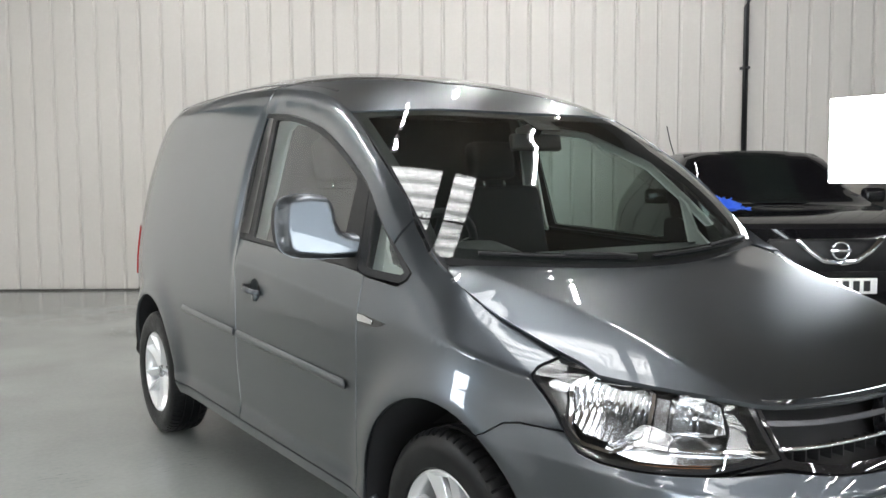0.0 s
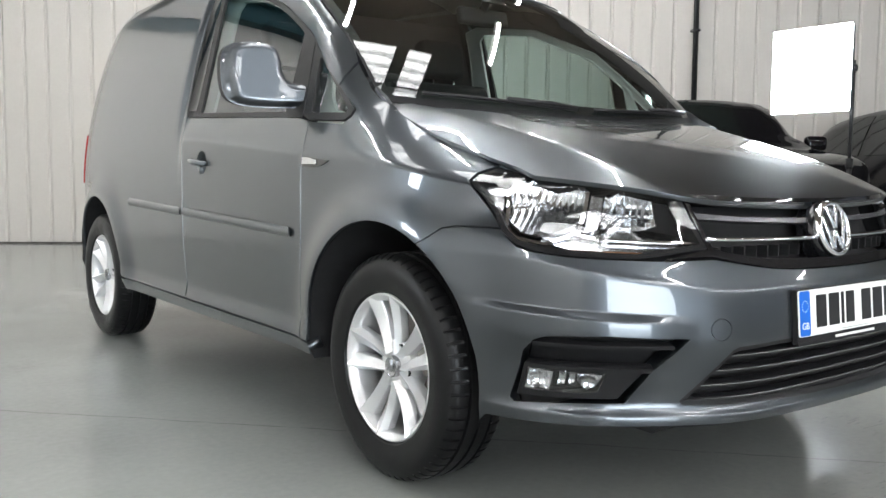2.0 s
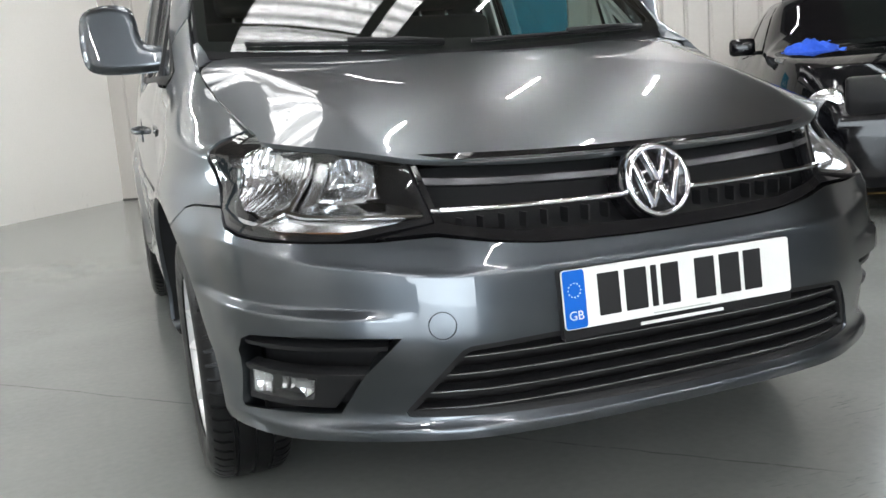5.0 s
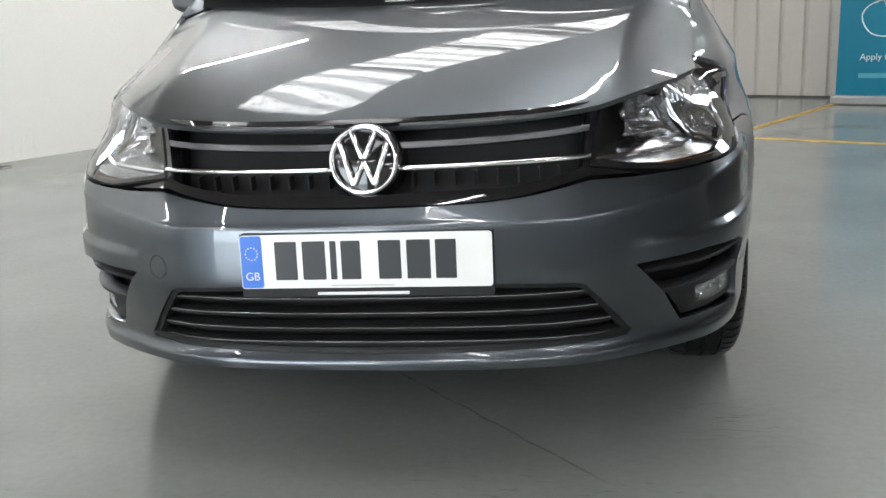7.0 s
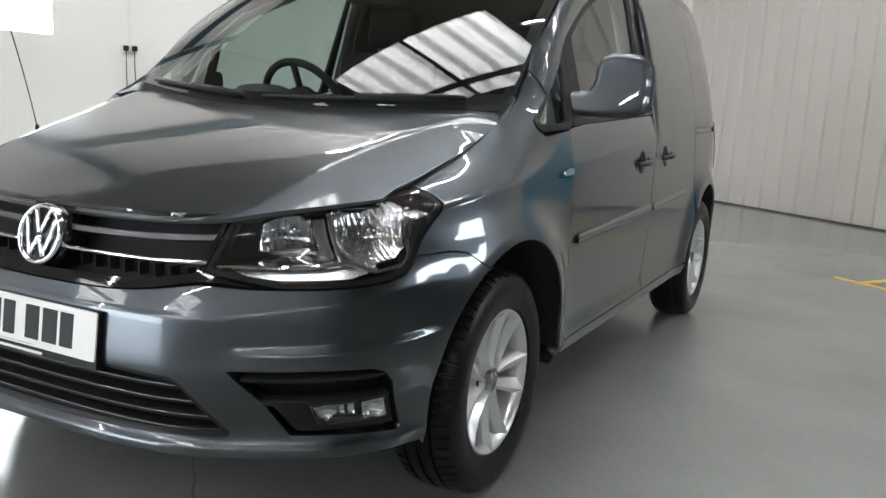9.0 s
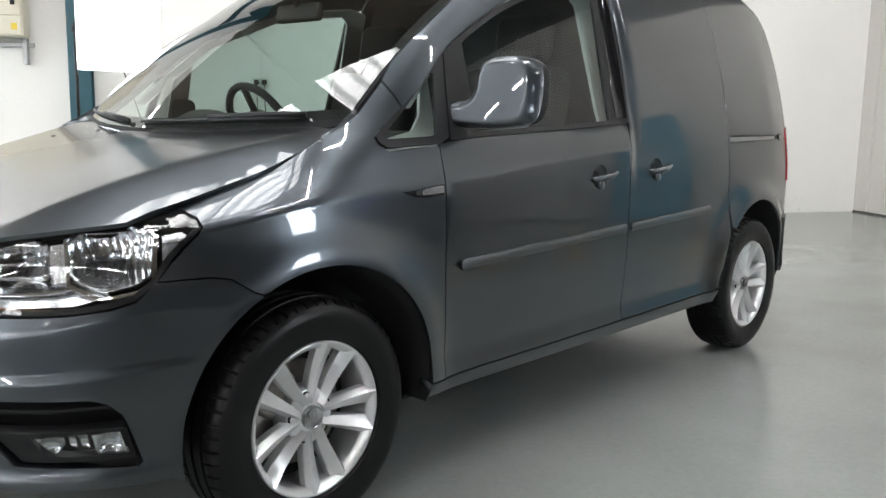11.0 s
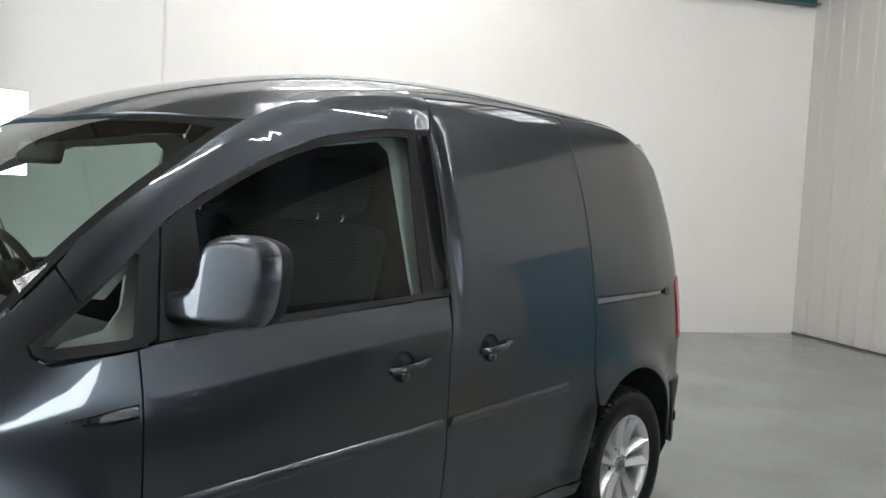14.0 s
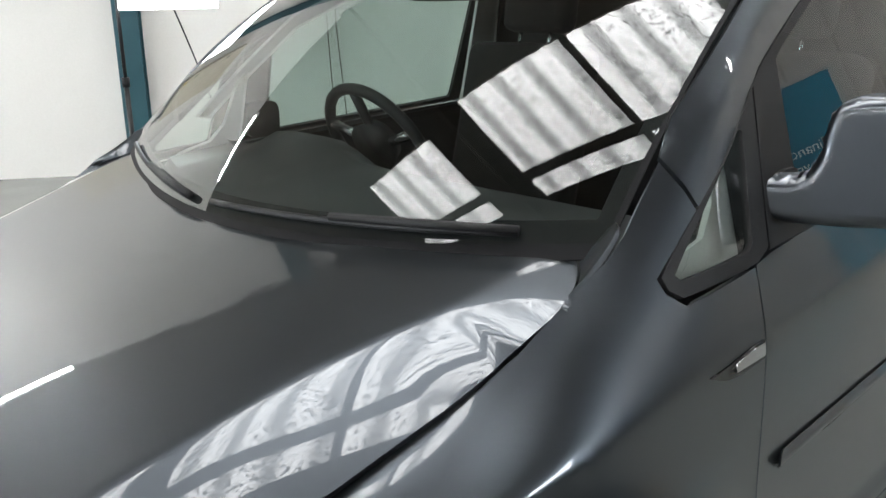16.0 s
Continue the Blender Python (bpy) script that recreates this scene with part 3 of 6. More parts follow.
edge_x = fair([(.15, .50), (.25, .592), (.36, .662), (.50, .706), (.65, .726), (.80, .741), (.90, .750), (1.0, .754), (1.12, .745), (1.25, .737), (1.40, .729), (1.55, .712), (1.7, .68)])
edge_z = fair([(.15, .806), (.25, .848)] + [(y, hood_z(hood_x(y), y)) for y in (.40, .55, .70, .85)] + [(.97, 1.046), (1.05, 1.085), (1.12, 1.136), (1.2, 1.207), (1.312, 1.302), (1.463, 1.405), (1.7, 1.548)])


belt_z = fair([(.40, .795), (.59, .838), (.72, .862), (.85, .882), (1.0, .896), (1.2, .908), (1.5, .926), (1.7, .943), (2.0, .966), (2.32, .985), (2.45, .985)])   # the crease along wing and door
WHEEL_F, WHEEL_R, WHEEL_Z, TRACK = 0.88, 3.562, 0.318, 0.767      # arch middles
HUB = {WHEEL_F: 0.871, WHEEL_R: 3.545}
ARCH_R = 0.392


widen = fair([(0, 0), (.08, .0), (.14, .010), (.20, .029), (.275, .038), (.36, .040), (.46, .032), (.58, .020), (.72, .011), (.88, .006), (1.05, .004), (1.3, .001), (1.6, 0)])      # the square shoulders of bumper and wing


def wrap(a, z):
    """The body's side and nose: a along the plan outline, z up."""
    x, y, nx, ny = plan_at(a)
    w = smooth01((y - 0.22) / 0.55)
    k = 1.0 - 0.45 * smooth01((y - 0.1) / 0.5)
    zn = z - 0.07 * smooth01((a - 0.42) / 0.6) * smooth01((z - 0.50) / 0.08) * smooth01((0.80 - z) / 0.10)
    d = (1 - w) * d_nose(zn) * k
    zl = 0.532 + 0.045 * (a - 0.6)
    d -= 0.014 * smooth01((zl + 0.012 - z) / 0.026) * smooth01((z - 0.40) / 0.10) * smooth01((a - 0.52) / 0.16) * smooth01((1.14 - a) / 0.20)      # the lid over the fog lamps
    zc = belt_z(min(2.5, max(0.4, y)))
    zp = z - (zc - 0.91) * smooth01((z - 0.66) / 0.16) * smooth01((1.12 - z) / 0.12) * smooth01((3.0 - y) / 0.5)
    ds = 0.88 - p_side(zp)
    if y > 2.36:      # behind the cab door the side is one smooth curve
        m = smooth01((y - 2.36) / 0.07)
        ds = ds * (1 - m) + (0.88 - p_rear(z)) * m
    if y < 1.5:   # the wing's rounded top
        ze, xe = edge_z(y), edge_x(y)
        zs = min(zc, ze - 0.05)
        if z > zs - 0.02:
            t = min(1.0, (z - zs) / (ze - zs))
            d0 = 0.88 - p_side(0.89)
            dr = (0.88 - xe) - d0
            tt = t if t > 0.25 else 0.05 * math.log1p(math.exp(t / 0.05))
            dd = d0 + dr * (0.70 * tt + 0.30 * tt ** 3)
            f = smooth01((1.5 - y) / 0.35)
            ds = ds * (1 - f) + dd * f
    if y > 1.14:      # the rounded edge along pillar and roof
        t = min(1.2, max(0.0, (z - rail_z(min(y, 4.1)) + 0.055) / 0.055))
        ds += 0.015 * t * t * smooth01((y - 1.14) / 0.12)
    for wy in (WHEEL_F, WHEEL_R):
        r = math.hypot(y - wy, z - 0.335)
        ds -= 0.033 * math.exp(-((r - ARCH_R) / 0.085) ** 2) * smooth01((z - 0.2) / 0.2)
    if 2.3 < y < 2.56 and z > 0.9:   # the hollow behind the door's rear edge
        ds += 0.020 * math.exp(-((y - 2.432 - 0.03 * (z - 1.0)) / 0.020) ** 2) * smooth01((z - 0.93) / 0.28) * smooth01((1.66 - z) / 0.10)
    d += w * ds
    if 0.08 < y < 1.6:
        x += widen(y) * (1 - smooth01((z - 0.66) / 0.16))
    return (x - nx * d, y - ny * d, z)


def side(s):
    def f(y, z):
        p = wrap(a_of_y(y), z)
        return (s * p[0], p[1], p[2])
    return f


def nose(a, z):
    s = 1 if a >= 0 else -1
    p = wrap(abs(a), z)
    return (s * p[0], p[1], p[2])


def inset(a, z, depth):
    """A point that far behind the nose's surface."""
    n = (Vector(nose(a + 0.003, z)) - Vector(nose(a - 0.003, z))).cross(Vector((0, 0, 1))).normalized()
    return tuple(Vector(nose(a, z)) - n * depth)


def hood_f(x, y):
    return (x, y, hood_z(x, y))


_ys = np.linspace(1.2, 4.3, 500)
_edge = [wrap(a_of_y(float(q)), rail_z(float(q))) for q in _ys]
_ey, _ex, _ez = (np.array([q[k] for q in _edge]) for k in (1, 0, 2))
_ok = np.maximum.accumulate(_ey) == _ey
_ey, _ex, _ez = _ey[_ok], _ex[_ok], _ez[_ok]


def roof_x(y):
    return float(np.interp(y, _ey, _ex))


def roof_f(x, y):
    xe, ze = roof_x(y), float(np.interp(y, _ey, _ez))
    t = min(1.3, abs(x) / max(xe, 0.05))
    return (x, y, roof_c(y) - (roof_c(y) - ze) * (0.42 * t ** 2 + 0.58 * t ** 4))


def screen_f(s, v):
    """The windscreen: s across from -1 to 1, v from the scuttle up to the header."""
    z = 1.085 + (1.560 - 1.085) * v
    ye, xe = float(np.polyval(_fit_y, v)), float(np.polyval(_fit_x, v))
    k = 1 - s * s
    y = ye - (0.205 - 0.015 * v) * k
    z += (-0.045 + 0.052 * v) * k
    w = smooth01((v - 0.75) / 0.25)
    return (s * xe, y, z * (1 - w) + (roof_f(s * xe, y)[2] - 0.004) * w)


_ry = np.linspace(0.93, 1.75, 900)
_rz = np.array([rail_z(float(q)) for q in _ry])
_sv = np.linspace(0, 1, 24)      # smooth side edges of the glass along the pillars
_se = [float(np.interp(1.085 + 0.475 * q, _rz, _ry)) for q in _sv]
_fit_y = np.polyfit(_sv, _se, 3)
_fit_x = np.polyfit(_sv, [wrap(a_of_y(y), 1.085 + 0.475 * q)[0] - 0.008 for q, y in zip(_sv, _se)], 2)


# ---- the van: panels ----
van = thing("van", "dark grey metallic panel van with silver alloy wheels", "van")
RED = mat("red_lamp_plastic", (0.35, 0.01, 0.012), 0.12, 0, 0.5, 0.1, 30)
AMBER = mat("amber_plastic", (0.30, 0.13, 0.05), 0.2, 0, 0.3)
PLATEW = mat("white_plate", (0.80, 0.80, 0.78), 0.3, 0, 0, 0.03, 9, 0.02, 400)
PLATEB = mat("blue_plate_band", (0.0, 0.12, 0.55), 0.3)
INK = mat("black_ink", (0.012, 0.012, 0.013), 0.4)
WHITEINK = mat("white_ink", (0.75, 0.75, 0.75), 0.4)
REFLECT = mat("mirrored_reflector", (0.64, 0.64, 0.65), 0.20, 1.0, 0, 0.05, 40)
FRIT = mat("black_glass_frit", (0.006, 0.006, 0.007), 0.55, 0, 0, 0.1, 8, spec=0.15)
PALETRIM = mat("pale_grey_trim", (0.46, 0.48, 0.46), 0.7, 0, 0, 0.05, 6, 0.05, 300)
FOAM = mat("dark_arch_liner", (0.008, 0.008, 0.009), 0.85, 0, 0, 0.3, 12)


def arch(wy, r, a0, a1, n=20):
    return [(wy + r * math.cos(radians(a0 + (a1 - a0) * i / n)), 0.335 + r * math.sin(radians(a0 + (a1 - a0) * i / n))) for i in range(n + 1)]


def ellipse(cx, cy, rx, ry, n=20, t=0.0):
    return [(cx + rx * math.cos(2 * math.pi * i / n + t), cy + ry * math.sin(2 * math.pi * i / n + t)) for i in range(n)]


def rounded(x0, x1, y0, y1, r, n=4):
    out = []
    for cx, cy, a in ((x1 - r, y1 - r, 0), (x0 + r, y1 - r, 90), (x0 + r, y0 + r, 180), (x1 - r, y0 + r, 270)):
        out += [(cx + r * math.cos(radians(a + 90 * i / n)), cy + r * math.sin(radians(a + 90 * i / n))) for i in range(n + 1)]
    return out


WIN_TOP = spline([(1.40, 1.255), (1.46, 1.297), (1.55, 1.347), (1.73, 1.436), (1.93, 1.509), (2.14, 1.554), (2.25, 1.568), (2.36, 1.575)], 0.03)
QUARTER = [(1.142, 1.045), (1.150, 1.037), (1.325, 1.045), (1.337, 1.054), (1.368, 1.222), (1.358, 1.226)]
QRING = [(1.118, 1.046), (1.122, 1.028), (1.145, 1.014), (1.345, 1.024), (1.385, 1.04), (1.425, 1.285), (1.405, 1.268), (1.30, 1.180), (1.165, 1.082)]
DOORWIN = [(1.525, 1.058), (2.285, 1.092), (2.29, 1.10), (2.325, 1.555), (2.318, 1.562)] + [(q[0], q[1] - 0.008) for q in WIN_TOP[::-1] if 1.53 < q[0] < 2.30] + [(1.525, 1.322)]
DRING = [(1.392, 1.034), (2.395, 1.082), (2.405, 1.10), (2.408, 1.585), (2.40, 1.592)] + [(q[0], q[1] + 0.012) for q in WIN_TOP[::-1] if q[0] < 2.395] + [(1.432, 1.285)]
HANDLE_Z = 0.893


TURNED = {(True, -1): 8, (True, 1): -6, (False, -1): 47, (False, 1): 6}      # how each wheel came to rest


def wheel(wy, s):
    """A tyre with tread, and an alloy rim with five split spokes."""
    w = new("wheel")
    w.parent = van
    m = Matrix.Translation((s * TRACK, HUB[wy], WHEEL_Z)) @ Matrix.Rotation(radians(TURNED[(wy < 2, s)]), 4, "X")
    flip = Matrix.Scale(s, 4, (1, 0, 0))
    # tyre
    bm = bmesh.new()
    prof = [(0.206, 0.080), (0.214, 0.094), (0.245, 0.101), (0.268, 0.103), (0.288, 0.099), (0.301, 0.091), (0.311, 0.081), (0.3165, 0.070), (0.318, 0.056), (0.3185, 0.046), (0.312, 0.0445), (0.312, 0.0365), (0.3195, 0.035), (0.320, 0.006), (0.313, 0.005)]
    prof = prof + [(r, -x) for r, x in prof[::-1]]
    blocks = ((0.0, 0), (0.03, 1), (0.24, 1), (0.27, 0), (0.62, 0))      # grooves between tread blocks
    seg = 5 * 60
    rings = []
    for k in range(seg):
        a = 2 * math.pi * (k // 5 + blocks[k % 5][0]) / 60
        row = []
        for r, x in prof:
            if r > 0.308 and abs(x) > 0.047 and blocks[k % 5][1]:
                r -= 0.007
            row.append(bm.verts.new(m @ flip @ Vector((x, r * math.cos(a), r * math.sin(a)))))
        rings.append(row)
    for k in range(seg):
        p, q = rings[k], rings[(k + 1) % seg]
        for i in range(len(prof) - 1):
            bm.faces.new((p[i], p[i + 1], q[i + 1], q[i]))
    bmesh.ops.recalc_face_normals(bm, faces=bm.faces)
    sharp(part("tyre", bm, RUBBER, w, "black tyre with ribbed tread"), 40)
    # rim barrel and lip
    bm = bmesh.new()
    lathe(bm, [(0.209, 0.083), (0.207, 0.089), (0.203, 0.090), (0.198, 0.085), (0.188, 0.076), (0.186, 0.060), (0.184, 0.03), (0.182, -0.07), (0.205, -0.085), (0.213, -0.083)], 72, m @ flip)
    bmesh.ops.recalc_face_normals(bm, faces=bm.faces)
    rim = part("rim", bm, ALLOY, w, "silver five-spoke alloy rim")
    # spokes in pairs
    for k in range(5):
        for h in (-1, 1):
            a = radians(72 * k) + h * radians(12.5)
            bm = bmesh.new()
            rows = []
            for j in range(9):
                u = j / 8
                r = 0.040 + (0.203 - 0.040) * u
                off = h * (0.017 + 0.028 * u)
                half = 0.0135 + 0.0125 * u
                top = 0.064 + 0.022 * u - 0.008 * math.sin(math.pi * u)
                a2 = radians(72 * k) + math.atan2(off, r)
                er = Vector((0, math.cos(a2), math.sin(a2)))
                et = Vector((0, -math.sin(a2), math.cos(a2)))
                ring = []
                for t, d in ((-1.0, -0.036), (-1.0, -0.013), (-0.92, -0.010), (0.42 * h, 0.006), (0.92, -0.010), (1.0, -0.013), (1.0, -0.036)):
                    ring.append(m @ flip @ (er * r + et * (half * t) + Vector((top + d, 0, 0))))
                rows.append(ring)
            loft(bm, rows)
            bmesh.ops.recalc_face_normals(bm, faces=bm.faces)
            sharp(part("spoke", bm, ALLOY, w), 30)
    bm = bmesh.new()
    lathe(bm, [(0.0005, 0.056), (0.062, 0.056), (0.074, 0.05), (0.080, 0.03), (0.08, 0.0)], 40, m @ flip)
    bmesh.ops.recalc_face_normals(bm, faces=bm.faces)
    sharp(part("hub", bm, ALLOY, w))
    bm = bmesh.new()
    lathe(bm, [(0.0005, 0.071), (0.023, 0.070), (0.0265, 0.072), (0.030, 0.071), (0.031, 0.066), (0.031, 0.05)], 32, m @ flip)
    for c in (-0.011, 0.0, 0.011):
        box(bm, 0.003, 0.0045, 0.030, m @ flip @ Matrix.Translation((0.0715, c, 0.002)) @ Matrix.Rotation(radians(22 if c else -22), 4, "X"))
    bmesh.ops.recalc_face_normals(bm, faces=bm.faces)
    sharp(part("hub_cap", bm, SATIN, w, "round metal hub cap with raised bars"))
    for k in range(5):
        a = radians(72 * k + 36)
        bm = bmesh.new()
        lathe(bm, [(0.0005, 0.045), (0.008, 0.046), (0.0085, 0.036), (0.0125, 0.0575), (0.0150, 0.0575), (0.016, 0.05)], 16, m @ flip @ Matrix.Translation((0, 0.056 * math.cos(a), 0.056 * math.sin(a))))
        part("bolt_hole", bm, PLASTIC, w)
    bm = bmesh.new()
    lathe(bm, [(0.0005, 0.005), (0.075, 0.005), (0.078, 0.0), (0.140, 0.0), (0.140, -0.022), (0.07, -0.022)], 48, m @ flip)
    sharp(part("brake_disc", bm, BRAKE, w))
    bm = bmesh.new()
    box(bm, 0.07, 0.07, 0.13, m @ flip @ Matrix.Rotation(radians(-35), 4, "X") @ Matrix.Translation((0.0, -0.118, 0)), 0.012, 2)
    part("brake_caliper", bm, BRAKE, w)
    bm = bmesh.new()
    lathe(bm, [(0.0005, -0.03), (0.186, -0.03)], 40, m @ flip)
    part("backplate", bm, DARK, w)
    return w


for wy in (WHEEL_F, WHEEL_R):
    for s in (1, -1):
        wheel(wy, s)
        # arch liner
        bm = bmesh.new()
        rows = []
        for i in range(25):
            a = radians(-9 + 199 * i / 24)
            xo = wrap(a_of_y(wy + 0.397 * math.cos(a)), max(0.28, 0.335 + 0.397 * math.sin(a)))[0] - 0.006
            rows.append([(s * x, wy + 0.397 * math.cos(a), 0.335 + 0.397 * math.sin(a)) for x in (xo, 0.60, 0.50)] + [(s * 0.50, wy + 0.1 * math.cos(a), 0.335 + 0.1 * math.sin(a))])
        loft(bm, rows, closed=False)
        part("arch_liner", bm, FOAM, van)

def belt(t):
    y = 0.45 + 1.95 * t
    return [(y, belt_z(y) - 0.010), (y, belt_z(y) + 0.002), (y, belt_z(y) + 0.014), (y, 0.350), (y, 0.383), (y, 0.396), (y, 0.41)]


def lower(t):
    """Rows along the crease low on the rear panels."""
    y = 2.36 + 1.3 * t
    z = 0.93 + 0.72 * t
    return [(y, 0.352), (y, 0.383), (y, 0.396), (y, 0.41)] + [(2.432 + 0.03 * (z - 1.0) + e, z) for e in (-0.024, -0.012, 0.0, 0.012, 0.024, 0.038)]


for s in (1, -1):
    f = side(s)
    fl = s < 0
    # dark inner skin behind the shut lines
    skin = [(0.66, 0.70)] + arch(WHEEL_F, ARCH_R + 0.012, 122, -4)[1:] + [(1.30, 0.30), (3.12, 0.31)] + arch(WHEEL_R, ARCH_R + 0.012, 184, 0) + [(3.97, 0.36), (4.15, 0.4), (4.15, 1.3), (4.0, 1.55)] + [(y, rail_z(y) - 0.01) for y in (3.9, 3.4, 2.8, 2.45)] \
        + [(2.40, 1.56), (2.40, 1.075), (1.40, 1.02), (1.15, 0.995), (1.05, 1.0), (0.9, 0.96), (0.7, 0.90)]
    sheet("inner_skin", skin, f, DARK, van, flip=fl, raise_by=-0.022, depth=0, res=0.06)
    wing = [(1.272, 0.332), (1.3385, 0.330), (1.3385, 1.020), (1.150, 1.004), (1.118, 1.024), (1.112, 1.045), (1.165, 1.080), (1.228, 1.1145), (1.196, 1.196), (1.15, 1.154), (1.10, 1.110), (1.05, 1.078)] \
        + [(y, edge_z(y) - 0.002) for y in (.97, .92, .87, .8, .7, .6, .5, .45)] + [(y_of_a(q[0]), q[1]) for q in ((1.0, .872), (1.075, .880), (1.097, .879), (1.129, .860), (1.132, .842), (1.118, .825), (1.053, .767), (1.009, .7285), (1.136, .7285), (1.18, .7215), (1.226, .690))] \
        + arch(WHEEL_F, ARCH_R, 119, 0)
    wg = sheet("wing", wing, f, PAINT, van, gap=0.0016, flip=fl, res=0.03, crease=belt)
    # repeater on the wing's rear edge
    rep = sheet("side_repeater", spline([(1.165, 0.894), (1.21, 0.878), (1.26, 0.874)], 0.02) + [(1.328, 0.878), (1.328, 0.908), (1.29, 0.906), (1.22, 0.898)], f, GLOSSBLACK, wg, flip=fl, raise_by=0.004, depth=0.006, res=0.02)
    sheet("lens", [(1.235, 0.883), (1.325, 0.884), (1.325, 0.905), (1.29, 0.904), (1.24, 0.896)], f, REFLECT, wg, flip=fl, raise_by=0.0065, depth=0.003, res=0.02, label="clear side repeater lens")
    # cab door with a hole for the handle's hollow
    bowl = ellipse(2.155, HANDLE_Z, 0.050, 0.046)
    door = [(1.3405, 0.331), (2.354, 0.337), (2.3645, 0.345), (2.366, 0.90), (2.392, 1.078), (1.52, 1.040), (1.392, 1.030), (1.3405, 1.022)]
    dr = sheet("door", door, f, PAINT, van, holes=[bowl], gap=0.0011, flip=fl, res=0.03, crease=belt)
    sheet("handle_recess", ellipse(2.155, HANDLE_Z, 0.0495, 0.0455), lambda u, v, f=f, s=s: (f(u, v)[0] - s * 0.026 * max(0.0, 1 - ((u - 2.155) / 0.05) ** 2 - ((v - HANDLE_Z) / 0.046) ** 2) ** 0.5, u, v), PAINT, dr, flip=fl, depth=0, res=0.010)
    doors = [(dr, 2.155)]
    if s > 0:
        slide = [(2.3675, 0.338), (3.09, 0.342), (3.155, 0.352), (3.195, 0.45), (3.235, 0.60), (3.243, 0.72), (3.246, 0.90), (3.250, 1.03), (3.259, 1.25), (3.267, 1.50), (3.275, rail_z(3.275) - 0.003), (2.8, rail_z(2.8) - 0.003), (2.46, rail_z(2.46) - 0.003), (2.425, 1.60), (2.412, 1.35), (2.4, 1.08), (2.3685, 0.90)]
        quarter = [(3.282, rail_z(3.28)), (3.274, 1.50), (3.266, 1.25), (3.257, 1.04), (3.253, 0.90), (3.250, 0.72), (3.252, 0.62)] + arch(WHEEL_R, ARCH_R, 135, 2) + [(3.965, 0.40), (3.97, 0.60), (4.16, 0.62), (4.16, 0.80), (4.08, 0.80), (4.06, 1.05), (4.14, 1.06), (4.12, 1.35), (4.07, 1.52), (4.0, rail_z(4.0)), (3.95, rail_z(3.95))] + [(y, rail_z(y)) for y in (3.8, 3.5)]
        rail = [(3.275, 0.995), (3.92, 1.008), (3.955, 1.013), (3.955, 1.028), (3.275, 1.032)]
        bowl2 = ellipse(2.575, 0.905, 0.050, 0.046)
        sd = sheet("sliding_door", slide, f, PAINT, van, holes=[bowl2], gap=0.0011, flip=fl, crease=lower)
        sheet("handle_recess", ellipse(2.575, 0.905, 0.0495, 0.0455), lambda u, v, f=f, s=s: (f(u, v)[0] - s * 0.026 * max(0.0, 1 - ((u - 2.575) / 0.05) ** 2 - ((v - 0.905) / 0.046) ** 2) ** 0.5, u, v), PAINT, sd, flip=fl, depth=0, res=0.010)
        doors.append((sd, 2.575))
        qp = sheet("rear_panel", quarter, f, PAINT, van, holes=[rail], gap=0.0011, flip=fl)
        sheet("door_rail", [(3.27, 0.990), (3.96, 1.004), (3.96, 1.034), (3.27, 1.037)], f, PLASTIC, qp, flip=fl, raise_by=-0.016, depth=0, res=0.02)
        sheet("rail_cover", [(3.28, 1.002), (3.90, 1.010), (3.90, 1.024), (3.28, 1.024)], f, SATIN, qp, flip=fl, raise_by=-0.008, depth=0.005, res=0.03, label="satin metal sliding door rail")
        sheet("rail_end", rounded(3.905, 3.957, 1.000, 1.034, 0.006), f, GLOSSBLACK, qp, flip=fl, raise_by=0.004, depth=0.012, res=0.01)
    else:
        panel = [(2.3675, 0.338), (3.09, 0.342), (3.155, 0.350)] + arch(WHEEL_R, ARCH_R, 176, 2) + [(3.965, 0.40), (3.97, 0.60), (4.16, 0.62), (4.16, 0.80), (4.08, 0.80), (4.06, 1.05), (4.14, 1.06), (4.12, 1.35), (4.07, 1.52)] + [(y, rail_z(y)) for y in (4.0, 3.95, 3.6, 3.2, 2.8, 2.47)] + [(2.425, 1.60), (2.412, 1.35), (2.4, 1.08), (2.3685, 0.90)]
        qp = sheet("rear_panel", panel, f, PAINT, van, gap=0.0011, flip=fl, crease=lower)
    for d, y0 in doors:     # pull handles
        z0 = HANDLE_Z if y0 < 2.3 else 0.905
        bm = bmesh.new()
        rows = []
        for i in range(13):
            u = i / 12
            y = y0 - 0.055 + 0.16 * u
            x = f(y, z0)[0] + s * (0.006 + 0.026 * math.sin(math.pi * min(1, u * 1.15)) ** 0.6 if u < 0.87 else 0.006 + 0.02 * (1 - u))
            hz, hx = 0.0125 * (1 - 0.35 * abs(2 * u - 0.7)), 0.010
            c = z0 - 0.006 + 0.018 * u
            rows.append([(x + s * hx * math.cos(a), y, c + hz * math.sin(a)) for a in (2 * math.pi * k / 10 for k in range(10))])
        loft(bm, rows)
        bmesh.ops.recalc_face_normals(bm, faces=bm.faces)
        part("handle", bm, PAINT, d, "body-coloured pull handle")
        bm = bmesh.new()
        lathe(bm, [(0.0005, 0.012), (0.016, 0.011), (0.02, 0.004), (0.02, -0.02)], 20, Matrix.Translation((f(y0 + 0.02, z0 - 0.03)[0] - s * 0.008, y0 + 0.015, z0 - 0.028)) @ Matrix.Scale(s, 4, (1, 0, 0)))
        bmesh.ops.recalc_face_normals(bm, faces=bm.faces)
        part("handle_plate", bm, PAINT, d)
